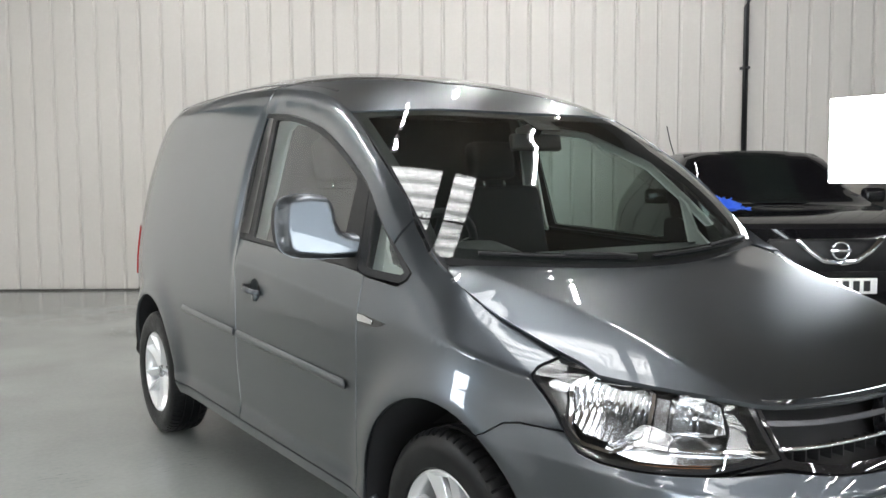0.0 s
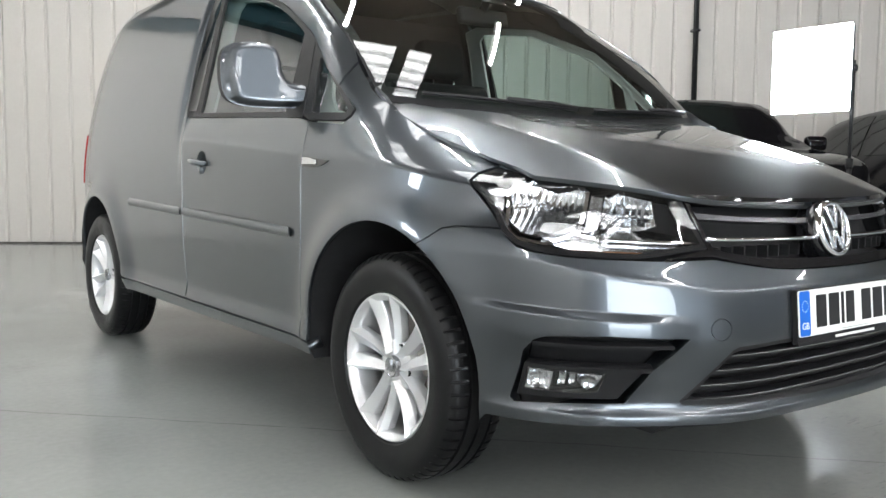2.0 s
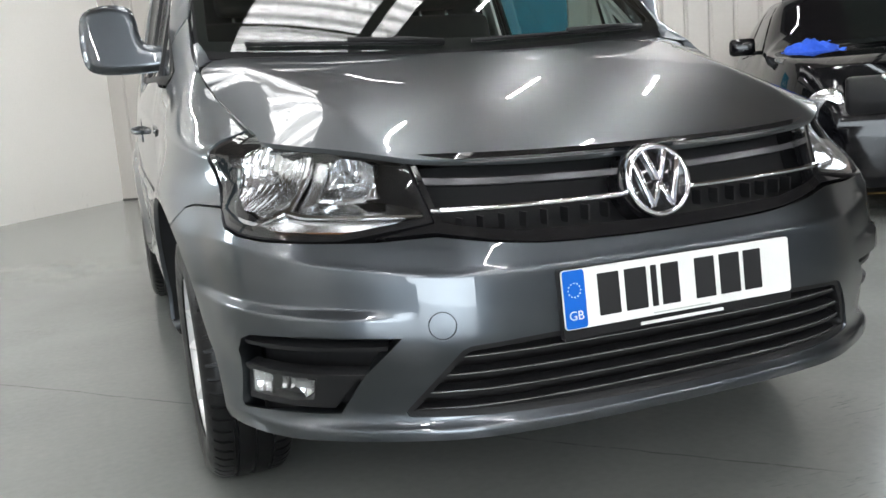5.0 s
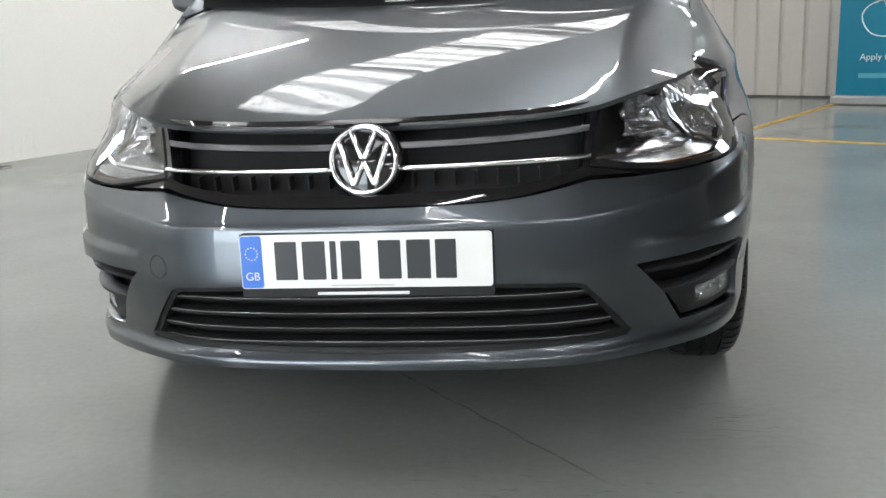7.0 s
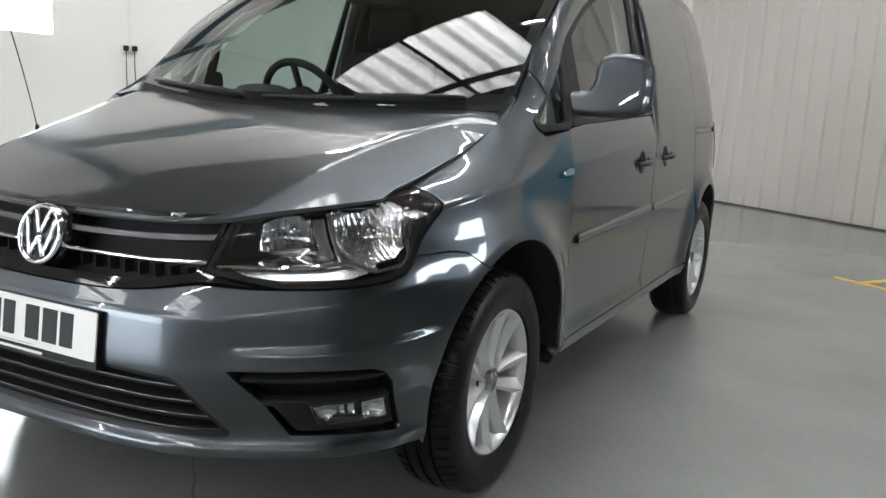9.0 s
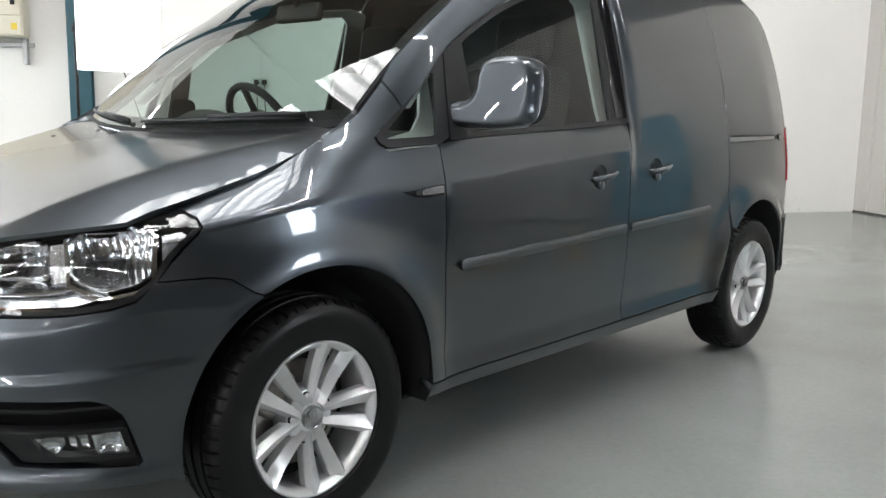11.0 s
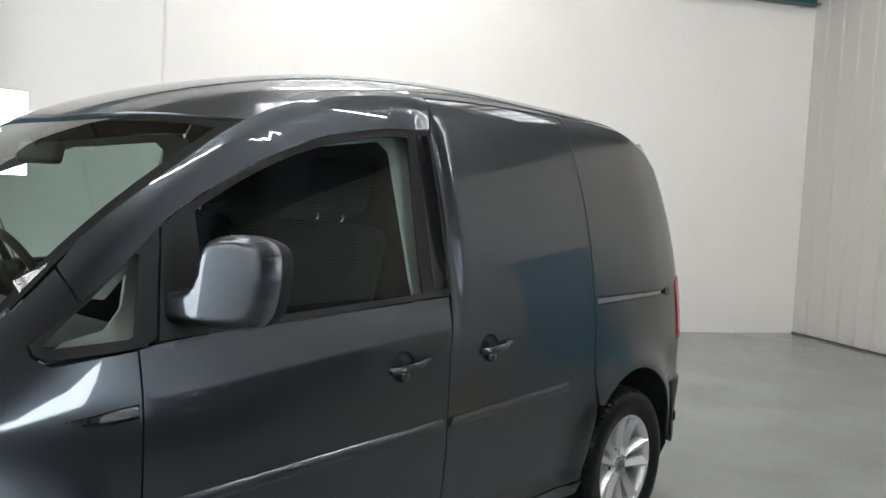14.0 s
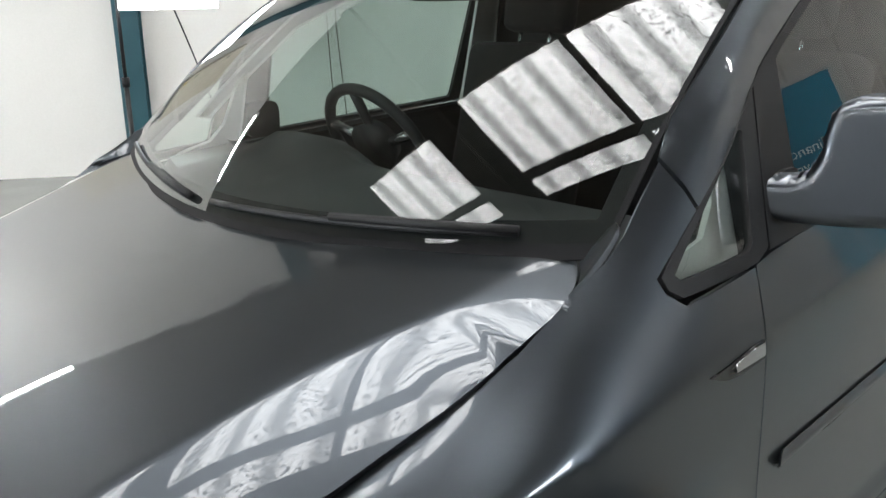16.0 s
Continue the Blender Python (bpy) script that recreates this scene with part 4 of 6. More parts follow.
    # rubbing strips
    def strip(y0, y1, owner):
        zc = lambda y: 0.666 + (y - 1.4) * 0.0300
        up = [(y1 - 0.008, zc(y1) + 0.0165), (y0 + 0.02, zc(y0) + 0.0155)]
        sheet("rubbing_strip", [(y0, zc(y0) - 0.004), (y0 + 0.01, zc(y0) - 0.015), (y1 - 0.004, zc(y1) - 0.016), (y1, zc(y1) - 0.01)] + up + [(y0 + 0.004, zc(y0) + 0.008)],
              lambda u, v: (f(u, v)[0] + s * 0.011 * max(0.0, 1 - ((v - zc(u)) / 0.0185) ** 2), u, v), PAINT, owner, flip=fl, raise_by=0.0015, depth=0.004, res=0.012, label="body-coloured rubbing strip")
    strip(1.40, 2.350, dr)
    strip(2.376, 3.06, doors[-1][0] if s > 0 else qp)
    # sill
    sheet("sill", [(1.272, 0.327), (1.275, 0.285), (3.15, 0.29), (3.165, 0.342), (3.09, 0.338), (2.36, 0.333), (1.342, 0.326)], f, PAINT, van, flip=fl, gap=0.001, depth=0.05)
    # pillar over the cab, window frames and panes
    pil = [(1.20, 1.20), (1.232, 1.117)] + [(1.31, 1.182), (1.41, 1.268)] + [(q[0], q[1] + 0.014) for q in WIN_TOP if q[0] > 1.43] + [(2.418, 1.595), (2.455, 1.69)] + [(y, rail_z(y) + 0.003) for y in (2.45, 2.2, 2.05, 1.9, 1.8, 1.72, 1.66, 1.6, 1.53, 1.463, 1.38, 1.312, 1.25)]
    sheet("pillar", pil, f, PAINT, van, gap=0.001, flip=fl)
    sheet("quarter_window_frame", QRING, f, PLASTIC, van, holes=[QUARTER], flip=fl, raise_by=0.002, depth=0.012, res=0.02, label="black rubber window frame")
    sheet("quarter_window", QUARTER, f, GLASS, van, flip=fl, raise_by=-0.005, depth=0, label="tinted quarter window pane")
    wf = sheet("door_window_frame", DRING, f, PLASTIC, van, holes=[DOORWIN], flip=fl, raise_by=0.001, depth=0.012, res=0.025, label="black door window frame")
    sheet("window_pane", DOORWIN, f, SIDEGLASS, van, flip=fl, raise_by=-0.006, depth=0, label="tinted door window pane")
    sheet("pillar_trim", [(2.338, 1.102), (2.396, 1.104), (2.402, 1.575), (2.362, 1.572)], f, GLOSSBLACK, wf, flip=fl, raise_by=0.003, depth=0.004, label="gloss black pillar trim")
    # tail: lamp, bumper corner, tailgate half
    A = a_of_y
    sheet("tail_lamp", [(A(4.075), 0.79), (A(4.17), 0.79), (A(4.17), 1.07), (A(4.055), 1.05), (A(4.07), 0.9)], lambda u, v, s=s: (s * wrap(u, v)[0], wrap(u, v)[1], v), RED, van, flip=fl, raise_by=0.006, depth=0.012, label="red tail lamp")
    sheet("tailgate", [(A(4.165), 0.62), (float(_al[-1]) - 0.001, 0.62), (float(_al[-1]) - 0.001, 1.68), (A(4.20), 1.68), (A(4.005), 1.66), (A(4.075), 1.52), (A(4.125), 1.35), (A(4.145), 1.06), (A(4.165), 1.04)], lambda u, v, s=s: (s * wrap(u, v)[0], wrap(u, v)[1], v), PAINT, van, flip=fl, depth=0.01, res=0.06)
    sheet("rear_bumper", [(A(3.985), 0.36), (A(4.08), 0.31), (float(_al[-1]) - 0.001, 0.31), (float(_al[-1]) - 0.001, 0.60), (A(3.99), 0.60), (A(3.97), 0.52)], lambda u, v, s=s: (s * wrap(u, v)[0], wrap(u, v)[1], v), PLASTIC, van, flip=fl, raise_by=0.012, depth=0.03, res=0.05, label="dark plastic rear bumper")

# ---- the van: nose ----
def mir(pts):
    """An outline on the nose's one half, closed by its mirror image."""
    return pts + [(-q[0], q[1]) for q in pts[::-1]]


FOG = [(.555, .486), (.632, .410), (.686, .332), (.80, .326), (.945, .316), (.957, .325), (.915, .445), (.885, .475), (.85, .488), (.72, .495)]
LOWER = spline([(0, .474), (.25, .473), (.43, .464)], 0.03) + [(.447, .457), (.566, .336), (.560, .326)] + spline([(.55, .325), (.40, .322), (.2, .318), (0, .316)], 0.03)
HEAD = spline([(.553, .815), (.66, .829), (.78, .843), (.90, .856), (.99, .866), (1.075, .876)], 0.03) + [(1.095, .876), (1.125, .858), (1.128, .842)] + spline([(1.115, .828), (1.05, .770), (1.005, .723), (.955, .694), (.90, .681), (.82, .673), (.665, .667)], 0.03) + [(.488, .690)]
GRILLE_TOP = [(0, .803), (.15, .804), (.30, .807), (.44, .812), (.546, .814)]
GRILLE_BOT = [(.60, .665), (.48, .672), (.30, .642), (.15, .635), (0, .633)]
bump_top = spline([(0, .630), (.15, .632), (.30, .639), (.48, .664)], 0.03) + [(.60, .661), (.665, .663), (.82, .669), (.90, .677), (.955, .690), (1.006, .7265), (1.136, .7275), (1.18, .7205), (1.2255, .6895)]
bump_arch = [(a_of_y(q[0]), q[1]) for q in arch(WHEEL_F, ARCH_R, 119, 193, 12)]
bump_low = [(a_of_y(.47), .270), (a_of_y(.40), .272), (.70, .280), (.3, .283), (0, .284)]
TOW = ellipse(-.48, .506, .0245, .0245, 24)
fog_l = [(-q[0], q[1]) for q in FOG]
low_full = mir(LOWER)
bumper = sheet("front_bumper", mir(bump_top + bump_arch + bump_low), nose, PAINT, van, holes=[FOG, fog_l, low_full, ellipse(-.48, .506, .0262, .0262, 24)], gap=0.0015, res=0.022, depth=0.05, label="grey painted front bumper", crease=lambda t: [(2.6 * t - 1.3, z + o) for z, o in ((.598 + .07 * smooth01((abs(2.6 * t - 1.3) - .42) / .6), -.008), (.598 + .07 * smooth01((abs(2.6 * t - 1.3) - .42) / .6), .002), (.598 + .07 * smooth01((abs(2.6 * t - 1.3) - .42) / .6), .012), (.298, 0), (.290, 0), (.307, 0))] + [(2.6 * t - 1.3, .532 + .045 * (abs(2.6 * t - 1.3) - .6) + e) for e in (-.014, -.005, .004, .012) if .5 < abs(2.6 * t - 1.3) < 1.12])
sheet("tow_cover", TOW, nose, PAINT, bumper, raise_by=0.0, depth=0.006, res=0.012, label="round painted towing eye cover")
sheet("nose_backing", mir([(0, .80), (.54, .80), (.60, .70), (1.0, .70), (1.0, .30), (.6, .22), (0, .21)]), nose, DARK, van, raise_by=-0.075, depth=0, res=0.05)

# upper grille: surround, bars
GRILLEBAR = mat("satin_grey_grille_plastic", (0.075, 0.075, 0.08), 0.27, 0.55, 0, 0.1, 20)
grille = sheet("grille", mir(spline(GRILLE_TOP, 0.04) + [(.485, .688), (.60, .668)] + spline(GRILLE_BOT[1:], 0.04)), nose, GLOSSBLACK, van, holes=[mir([(0, .793), (.30, .797), (.528, .803), (.470, .69), (.44, .682), (.30, .662), (0, .655)])], raise_by=-0.004, depth=0.03, res=0.03, label="black radiator grille with a chrome bar")


def bar(name, z_mid, z_end, a0, a1, half, out, material, owner, label="", thick=0.02):
    zc = lambda a: z_mid + (z_end - z_mid) * (abs(a) / 0.5) ** 2
    sheet(name, [(a, zc(a) - half) for a in np.linspace(a0, a1, 12)] + [(a, zc(a) + half) for a in np.linspace(a1, a0, 12)], nose, material, owner, raise_by=out, depth=thick, res=0.03, label=label)


for a0, a1 in ((-.522, -.07), (.07, .522)):
    bar("grille_bar", .748, .763, a0, a1, .006, -0.004, GRILLEBAR, grille, "satin grey grille bar")
    bm = bmesh.new()
    tube(bm, [Vector(nose(a * .945, .703 + .005 * (abs(a) / 0.5) ** 2)) + Vector((0, -0.002, 0)) for a in np.linspace(a0, a1, 16)], 0.0055, 10)
    part("grille_bar", bm, CHROME, grille, "chrome grille bar")
    bar("grille_bar", .788, .800, a0, a1, .004, -0.006, GRILLEBAR, grille, "satin grey grille bar")
for k in range(-9, 10):
    if k:
        bm = bmesh.new()
        p = nose(k * 0.045, .668)
        box(bm, 0.004, 0.03, 0.03, Matrix.Translation((p[0], p[1] + 0.068, p[2] + 0.003)))
        part("grille_rib", bm, DARK, grille, smooth=False)

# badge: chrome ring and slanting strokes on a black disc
badge = new("badge")
badge.parent = van
BM = Matrix.Translation((0, 0.064, 0.722)) @ Matrix.Rotation(radians(-14), 4, "X") @ Matrix.Rotation(radians(-90), 4, "Z")
bm = bmesh.new()
lathe(bm, [(0.0005, 0.004), (0.062, 0.001), (0.075, -0.004), (0.080, -0.02), (0.082, -0.05)], 48, BM)
part("badge_disc", bm, GLOSSBLACK, badge)
bm = bmesh.new()
lathe(bm, [(0.061, 0.001), (0.062, 0.010), (0.066, 0.014), (0.071, 0.012), (0.074, 0.004), (0.075, -0.006)], 56, BM)
bmesh.ops.recalc_face_normals(bm, faces=bm.faces)
part("badge_ring", bm, CHROME, badge, "chrome badge ring")
for x0, z0, x1, z1 in ((-.024, .058, -.003, .004), (.024, .058, .003, .004), (-.050, .038, -.022, -.050), (.050, .038, .022, -.050), (-.022, -.050, -.001, -.006), (.022, -.050, .001, -.006)):
    bm = bmesh.new()
    L, ang = math.hypot(x1 - x0, z1 - z0), math.atan2(z1 - z0, x1 - x0)
    box(bm, L + 0.004, 0.012, 0.0115, Matrix.Translation((0, 0.064, 0.722)) @ Matrix.Rotation(radians(-14), 4, "X") @ Matrix.Translation(((x0 + x1) / 2, -0.006, (z0 + z1) / 2)) @ Matrix.Rotation(-ang, 4, "Y"), 0.003, 2)
    part("badge_stroke", bm, CHROME, badge)

# lower grille, fog lamps
low = sheet("lower_grille", low_full, nose, PLASTIC, van, holes=[shrink(low_full, 0.012)], raise_by=-0.006, depth=0.03, res=0.03, label="black lower intake with horizontal bars")
for z, w in ((.437, .47), (.402, .50), (.366, .53), (.334, .54)):
    bar("intake_bar", z, z - .002, -w, w, .0045, -0.012, PLASTIC, low, thick=0.03)
    bar("intake_bar", z + .004, z + .002, -w, w, .0012, -0.0105, SATIN, low, thick=0.002)
for sg in (1, -1):
    def mirror_pts(pts):
        return [(sg * q[0], q[1]) for q in (pts if sg > 0 else pts[::-1])]
    fog = new("fog_lamp")
    fog.parent = van
    sheet("fog_surround", mirror_pts(FOG), nose, PLASTIC, fog, raise_by=-0.06, depth=0.0, res=0.03)
    for z, a0, a1 in ((.462, .585, .895), (.4095, .552, .915)):
        sheet("fin", mirror_pts([(a0, z - .005), (a1, z - .005), (a1, z + .004), (a0, z + .004)]), nose, PLASTIC, fog, raise_by=-0.002 if z < .45 else -0.012, depth=0.03, res=0.03)
    opening = mirror_pts([(.722, .399), (.912, .402), (.928, .346), (.80, .346), (.742, .352)])
    sheet("fog_bezel", mirror_pts([(.648, .402), (.922, .406), (.942, .332), (.70, .338)]), nose, PLASTIC, fog, holes=[opening], raise_by=-0.012, depth=0.03, res=0.02)
    sheet("fog_back", opening, nose, DARK, fog, raise_by=-0.045, depth=0, res=0.03)
    for pts in ([(.848, .397), (.908, .399), (.922, .351), (.858, .352)], [(.818, .396), (.836, .396), (.842, .362), (.826, .366)], [(.795, .396), (.810, .396), (.814, .366), (.800, .372)], [(.730, .396), (.787, .396), (.788, .376), (.768, .354), (.748, .366)]):
        ca, cz = sum(q[0] for q in pts) / len(pts), sum(q[1] for q in pts) / len(pts)
        sheet("fog_reflector", mirror_pts(pts), lambda u, v, ca=ca, cz=cz: inset(u, v, max(0.014, 0.034 - 24.0 * ((abs(u) - ca) ** 2 + (v - cz) ** 2))), REFLECT, fog, depth=0.004, res=0.006)
    sheet("fog_lens", opening, nose, LENS, fog, raise_by=-0.013, depth=0, res=0.02)

    # headlamp: dark housing, reflector bowls, bright trims, clear lens
    hl = new("headlamp")
    hl.parent = van
    H = mirror_pts(HEAD)
    sheet("housing", H, nose, FRIT, hl, raise_by=-0.065, depth=0, res=0.04)
    sheet("housing_wall", H, nose, FRIT, hl, holes=[shrink(H, 0.012)], raise_by=-0.0035, depth=0.07, res=0.03, label="gloss black lamp surround")

    def facet(u, v, c, r):
        q = nose(u, v)
        t = ((abs(u) - c[0]) / r[0]) ** 2 + ((v - c[1]) / r[1]) ** 2
        flute = abs((abs(u) - c[0]) / 0.017 % 1.0 - 0.5)      # upright flutes, stepped once at half height
        dent = 0.050 * max(0.0, 1 - t) + 0.011 * flute * flute + (0.004 if v < c[1] - 0.012 else 0.0)
        a, b = Vector(nose(u + 0.003, v)) - Vector(nose(u - 0.003, v)), Vector((0, 0, 1))
        n = a.cross(b).normalized()
        return tuple(Vector(q) - n * (0.018 + dent))
    main = mirror_pts([(.822, .738), (.826, .817), (.858, .840), (.990, .848), (1.022, .832), (1.004, .742), (.968, .722), (.888, .711)])
    ring = mirror_pts([(.812, .734), (.816, .823), (.852, .847), (.995, .856), (1.034, .838), (1.014, .736), (.972, .714), (.886, .703)])
    sheet("reflector", main, lambda u, v: facet(u, v, (.92, .78), (.11, .075)), REFLECT, hl, depth=0.012, res=0.0045, label="faceted mirrored main beam reflector")
    sheet("bright_trim", ring, nose, CHROME, hl, holes=[main], raise_by=-0.020, depth=0.006, res=0.02)
    inner = mirror_pts([(.612, .738), (.630, .795), (.735, .812), (.757, .80), (.752, .738), (.70, .734)])
    sheet("reflector", inner, lambda u, v: facet(u, v, (.70, .772), (.075, .055)), REFLECT, hl, depth=0.012, res=0.006, label="faceted mirrored dipped beam reflector")
    sheet("bright_trim", mirror_pts([(.772, .748), (.776, .812), (.812, .818), (.808, .742)]), nose, SATIN, hl, raise_by=-0.034, depth=0.012, res=0.012)
    sheet("bright_trim", mirror_pts([(1.035, .765), (1.040, .842), (1.088, .852), (1.098, .838), (1.052, .778)]), nose, SATIN, hl, raise_by=-0.03, depth=0.01, res=0.015, label="satin silver outer chamber")

    def tray(u, v):
        q = Vector(nose(u, v))
        n = (Vector(nose(u + 0.003, v)) - Vector(nose(u - 0.003, v))).cross(Vector((0, 0, 1))).normalized()
        return tuple(q - n * (0.012 + 0.9 * max(0.0, v - 0.672)))
    sheet("lower_tray", mirror_pts([(.515, .702), (.585, .682), (.66, .6785), (.82, .684), (.90, .698), (.885, .728), (.76, .734), (.64, .727), (.56, .715)]), tray, REFLECT, hl, depth=0.004, res=0.012, label="mirrored lower lamp tray")
    sheet("bright_trim", mirror_pts([(.512, .704), (.66, .712), (.76, .719), (.83, .730), (.83, .7335), (.76, .7235), (.66, .716), (.512, .708)]), nose, CHROME, hl, raise_by=-0.018, depth=0.008, res=0.012)
    sheet("bright_trim", mirror_pts([(.64, .676), (.82, .680), (.84, .685), (.82, .6865), (.64, .681)]), nose, AMBER, hl, raise_by=-0.010, depth=0.01, res=0.012, label="amber indicator strip")
    for c, z in ((.925, .778), (.715, .776)):
        p = Vector(nose(sg * c, z))
        q = (Vector(nose(sg * c + 0.003, z)) - Vector(nose(sg * c - 0.003, z))).cross(Vector((0, 0, 1))).normalized()
        bm = bmesh.new()
        cyl(bm, 0.014, 0.011, 0.02, Matrix.Translation(p - q * 0.038) @ q.to_track_quat("Z", "Y").to_matrix().to_4x4(), 16)
        part("bulb_shield", bm, SATIN, hl)
    sheet("lens", shrink(H, 0.003), nose, LENS, hl, raise_by=-0.002, depth=0, res=0.03, label="clear headlamp lens")

# number plate with bars in place of its characters
plate = new("number_plate")
plate.parent = van
PM = Matrix.Translation((0, -0.006, 0.530)) @ Matrix.Rotation(radians(-5), 4, "X")


def on_plate(x0, x1, z0, z1, out, r=0.002, thick=0.002):
    bm = bmesh.new()
    o = rounded(x0, x1, z0, z1, r)
    loft(bm, [[PM @ Vector((q[0], -out + d, q[1])) for q in o] for d in (0, thick)])
    bmesh.ops.recalc_face_normals(bm, faces=bm.faces)
    return bm


part("plate_holder", on_plate(-.262, .262, -.075, .058, -0.002, 0.006, 0.014), PLASTIC, plate, smooth=False)
part("plate_board", on_plate(-.26, .26, -.0555, .0555, 0.003, 0.007, 0.004), PLATEW, plate, "white number plate board", smooth=False)
part("plate_band", on_plate(-.2585, -.213, -.054, .054, 0.0036, 0.006, 0.002), PLATEB, plate, "blue band", smooth=False)
for x0, w in ((-.186, .046), (-.128, .048), (-.070, .013), (-.047, .040), (.030, .046), (.088, .048), (.146, .042)):
    part("plate_mark", on_plate(x0, x0 + w, -.038, .041, 0.0040, 0.002, 0.002), INK, plate, smooth=False)
for i in range(12):
    a = 2 * math.pi * i / 12
    part("plate_dot", on_plate(-.2355 + .013 * math.cos(a) - .0013, -.2355 + .013 * math.cos(a) + .0013, .017 + .013 * math.sin(a) - .0013, .017 + .013 * math.sin(a) + .0013, 0.0042, 0.0008, 0.001), WHITEINK, plate, smooth=False)
part("plate_mark", on_plate(-.10, .09, -.070, -.064, 0.0035, 0.001, 0.002), WHITEINK, plate, smooth=False)
part("plate_mark", on_plate(-.07, .06, -.0515, -.0495, 0.0042, 0.0005, 0.001), PALETRIM, plate, smooth=False)

# ---- the van: bonnet, roof, windscreen ----
corner_x = curve1([(.92, .757), (.95, .754), (.97, .750), (1.01, .738), (1.045, .716), (1.068, .69)])
BON = [(0, .098), (.15, .101), (.30, .114), (.44, .142), (.502, .172), (.56, .225), (.63, .305), (.68, .385), (.707, .44)]
bon = [(q[0], q[1]) for q in spline(BON, 0.03)] + [(hood_x(y), y) for y in (.5, .6, .7, .8, .87, .92)] + [(corner_x(y), y) for y in (.95, .97, .99, 1.01, 1.03, 1.05, 1.068)] + spline([(.66, 1.055), (.5, .985), (.3, .905), (.12, .872), (0, .866)], 0.03)
sheet("bonnet", mir(bon), hood_f, PAINT, van, gap=0.0014, res=0.025, depth=0.012, crease=lambda t: [(s * (crease_x(0.1 + t) + e), 0.1 + t) for s in (1, -1) for e in (-0.011, 0.011, 0.0)], label="grey metallic bonnet with soft creases")
sheet("bonnet_liner", mir([(0, .13), (.3, .15), (.5, .22), (.68, .46), (.72, .7), (.72, .95), (.66, 1.03), (0, .84)]), hood_f, DARK, van, raise_by=-0.03, depth=0, res=0.08)
for s in (1, -1):      # the wing's inner corner beside the bonnet
    sheet("wing_corner", [(corner_x(y) + 0.003, y) for y in np.linspace(0.955, 1.066, 10)] + [(0.735, 1.105), (edge_x(1.09), 1.09)] + [(edge_x(y) + 0.001, y) for y in np.linspace(1.08, 0.955, 9)],
          lambda x, y, s=s: (s * x, y, hood_z(corner_x(y), y) + (edge_z(y) - hood_z(corner_x(y), y)) * min(1.0, max(0.0, (x - corner_x(y)) / max(0.004, edge_x(y) - corner_x(y))))), PAINT, van, flip=s < 0, depth=0.01, res=0.015)
# scuttle between bonnet and glass
sc = spline([(0, .855), (.15, .862), (.35, .905), (.55, .985), (.70, 1.06)], 0.04) + spline([(.735, 1.12), (.60, 1.06), (.45, 1.00), (.25, .955), (0, .94)], 0.04)
sheet("scuttle", mir(sc), lambda x, y: (x, y, hood_z(x, y) - 0.024 + 0.01 * math.sin(40 * y)), PLASTIC, van, res=0.03, depth=0.02, label="black plastic scuttle panel")
ro_half = spline([(0, 1.535), (.25, 1.557), (.45, 1.608), (.58, 1.662), (roof_x(1.725) - 0.004, 1.725)], 0.04) + [(roof_x(y) - 0.001, y) for y in (1.8, 1.9, 2.0, 2.2, 2.4, 2.6, 2.9, 3.2, 3.5, 3.7, 3.8, 3.9, 3.97, 4.03)] + [(.48, 4.10), (.25, 4.15), (0, 4.165)]
sheet("roof", mir(ro_half), roof_f, PAINT, van, res=0.04, depth=0.015)
for s in (1, -1):       # roof ditch lines
    sheet("roof_strip", [(s * (roof_x(y) - 0.055), y) for y in np.linspace(1.95, 3.9, 14)] + [(s * (roof_x(y) - 0.045), y) for y in np.linspace(3.9, 1.95, 14)], roof_f, PLASTIC, van, raise_by=0.001, depth=0.002, res=0.03, label="black roof joint strip")
GL = [(-.985, .02), (.985, .02), (.99, .5), (.985, .985), (-.985, .985), (-.99, .5)]
sheet("windscreen", GL, screen_f, GLASS, van, res=0.03, depth=0, label="tinted windscreen")
sheet("windscreen_border", [(-.998, -.02), (.998, -.02), (.998, 1.0), (-.998, 1.0)], screen_f, FRIT, van, holes=[[(-.955, .085), (.955, .085), (.945, .945), (.6, .955), (.10, .955), (.08, .87), (-.08, .87), (-.10, .955), (-.6, .955), (-.945, .945)]], raise_by=-0.004, depth=0.004, res=0.05, label="black glazing border")
for x0, y0, x1 in ((0.60, 0.0, -0.02), (-0.10, 0.0, -0.60)):
    wp = new("wiper")
    wp.parent = van
    pts = [Vector(screen_f(x0 / 0.72 + (x1 - x0) / 0.72 * i / 10, 0.040 + 0.014 * math.sin(i / 10 * 2.6))) + Vector((0, -0.006, 0.006)) for i in range(11)]
    bm = bmesh.new()
    tube(bm, pts, 0.006, 6)
    part("blade", bm, PLASTIC, wp)
    bm = bmesh.new()
    a = Vector(screen_f(x0 / 0.74, -0.01)) + Vector((0, -0.004, -0.004))
    tube(bm, [pts[0] + Vector((0, 0, 0.004)), pts[2] + Vector((0, -0.004, 0.009)), pts[5] + Vector((0, 0, 0.007))], 0.008, 8)
    part("arm", bm, PLASTIC, wp)

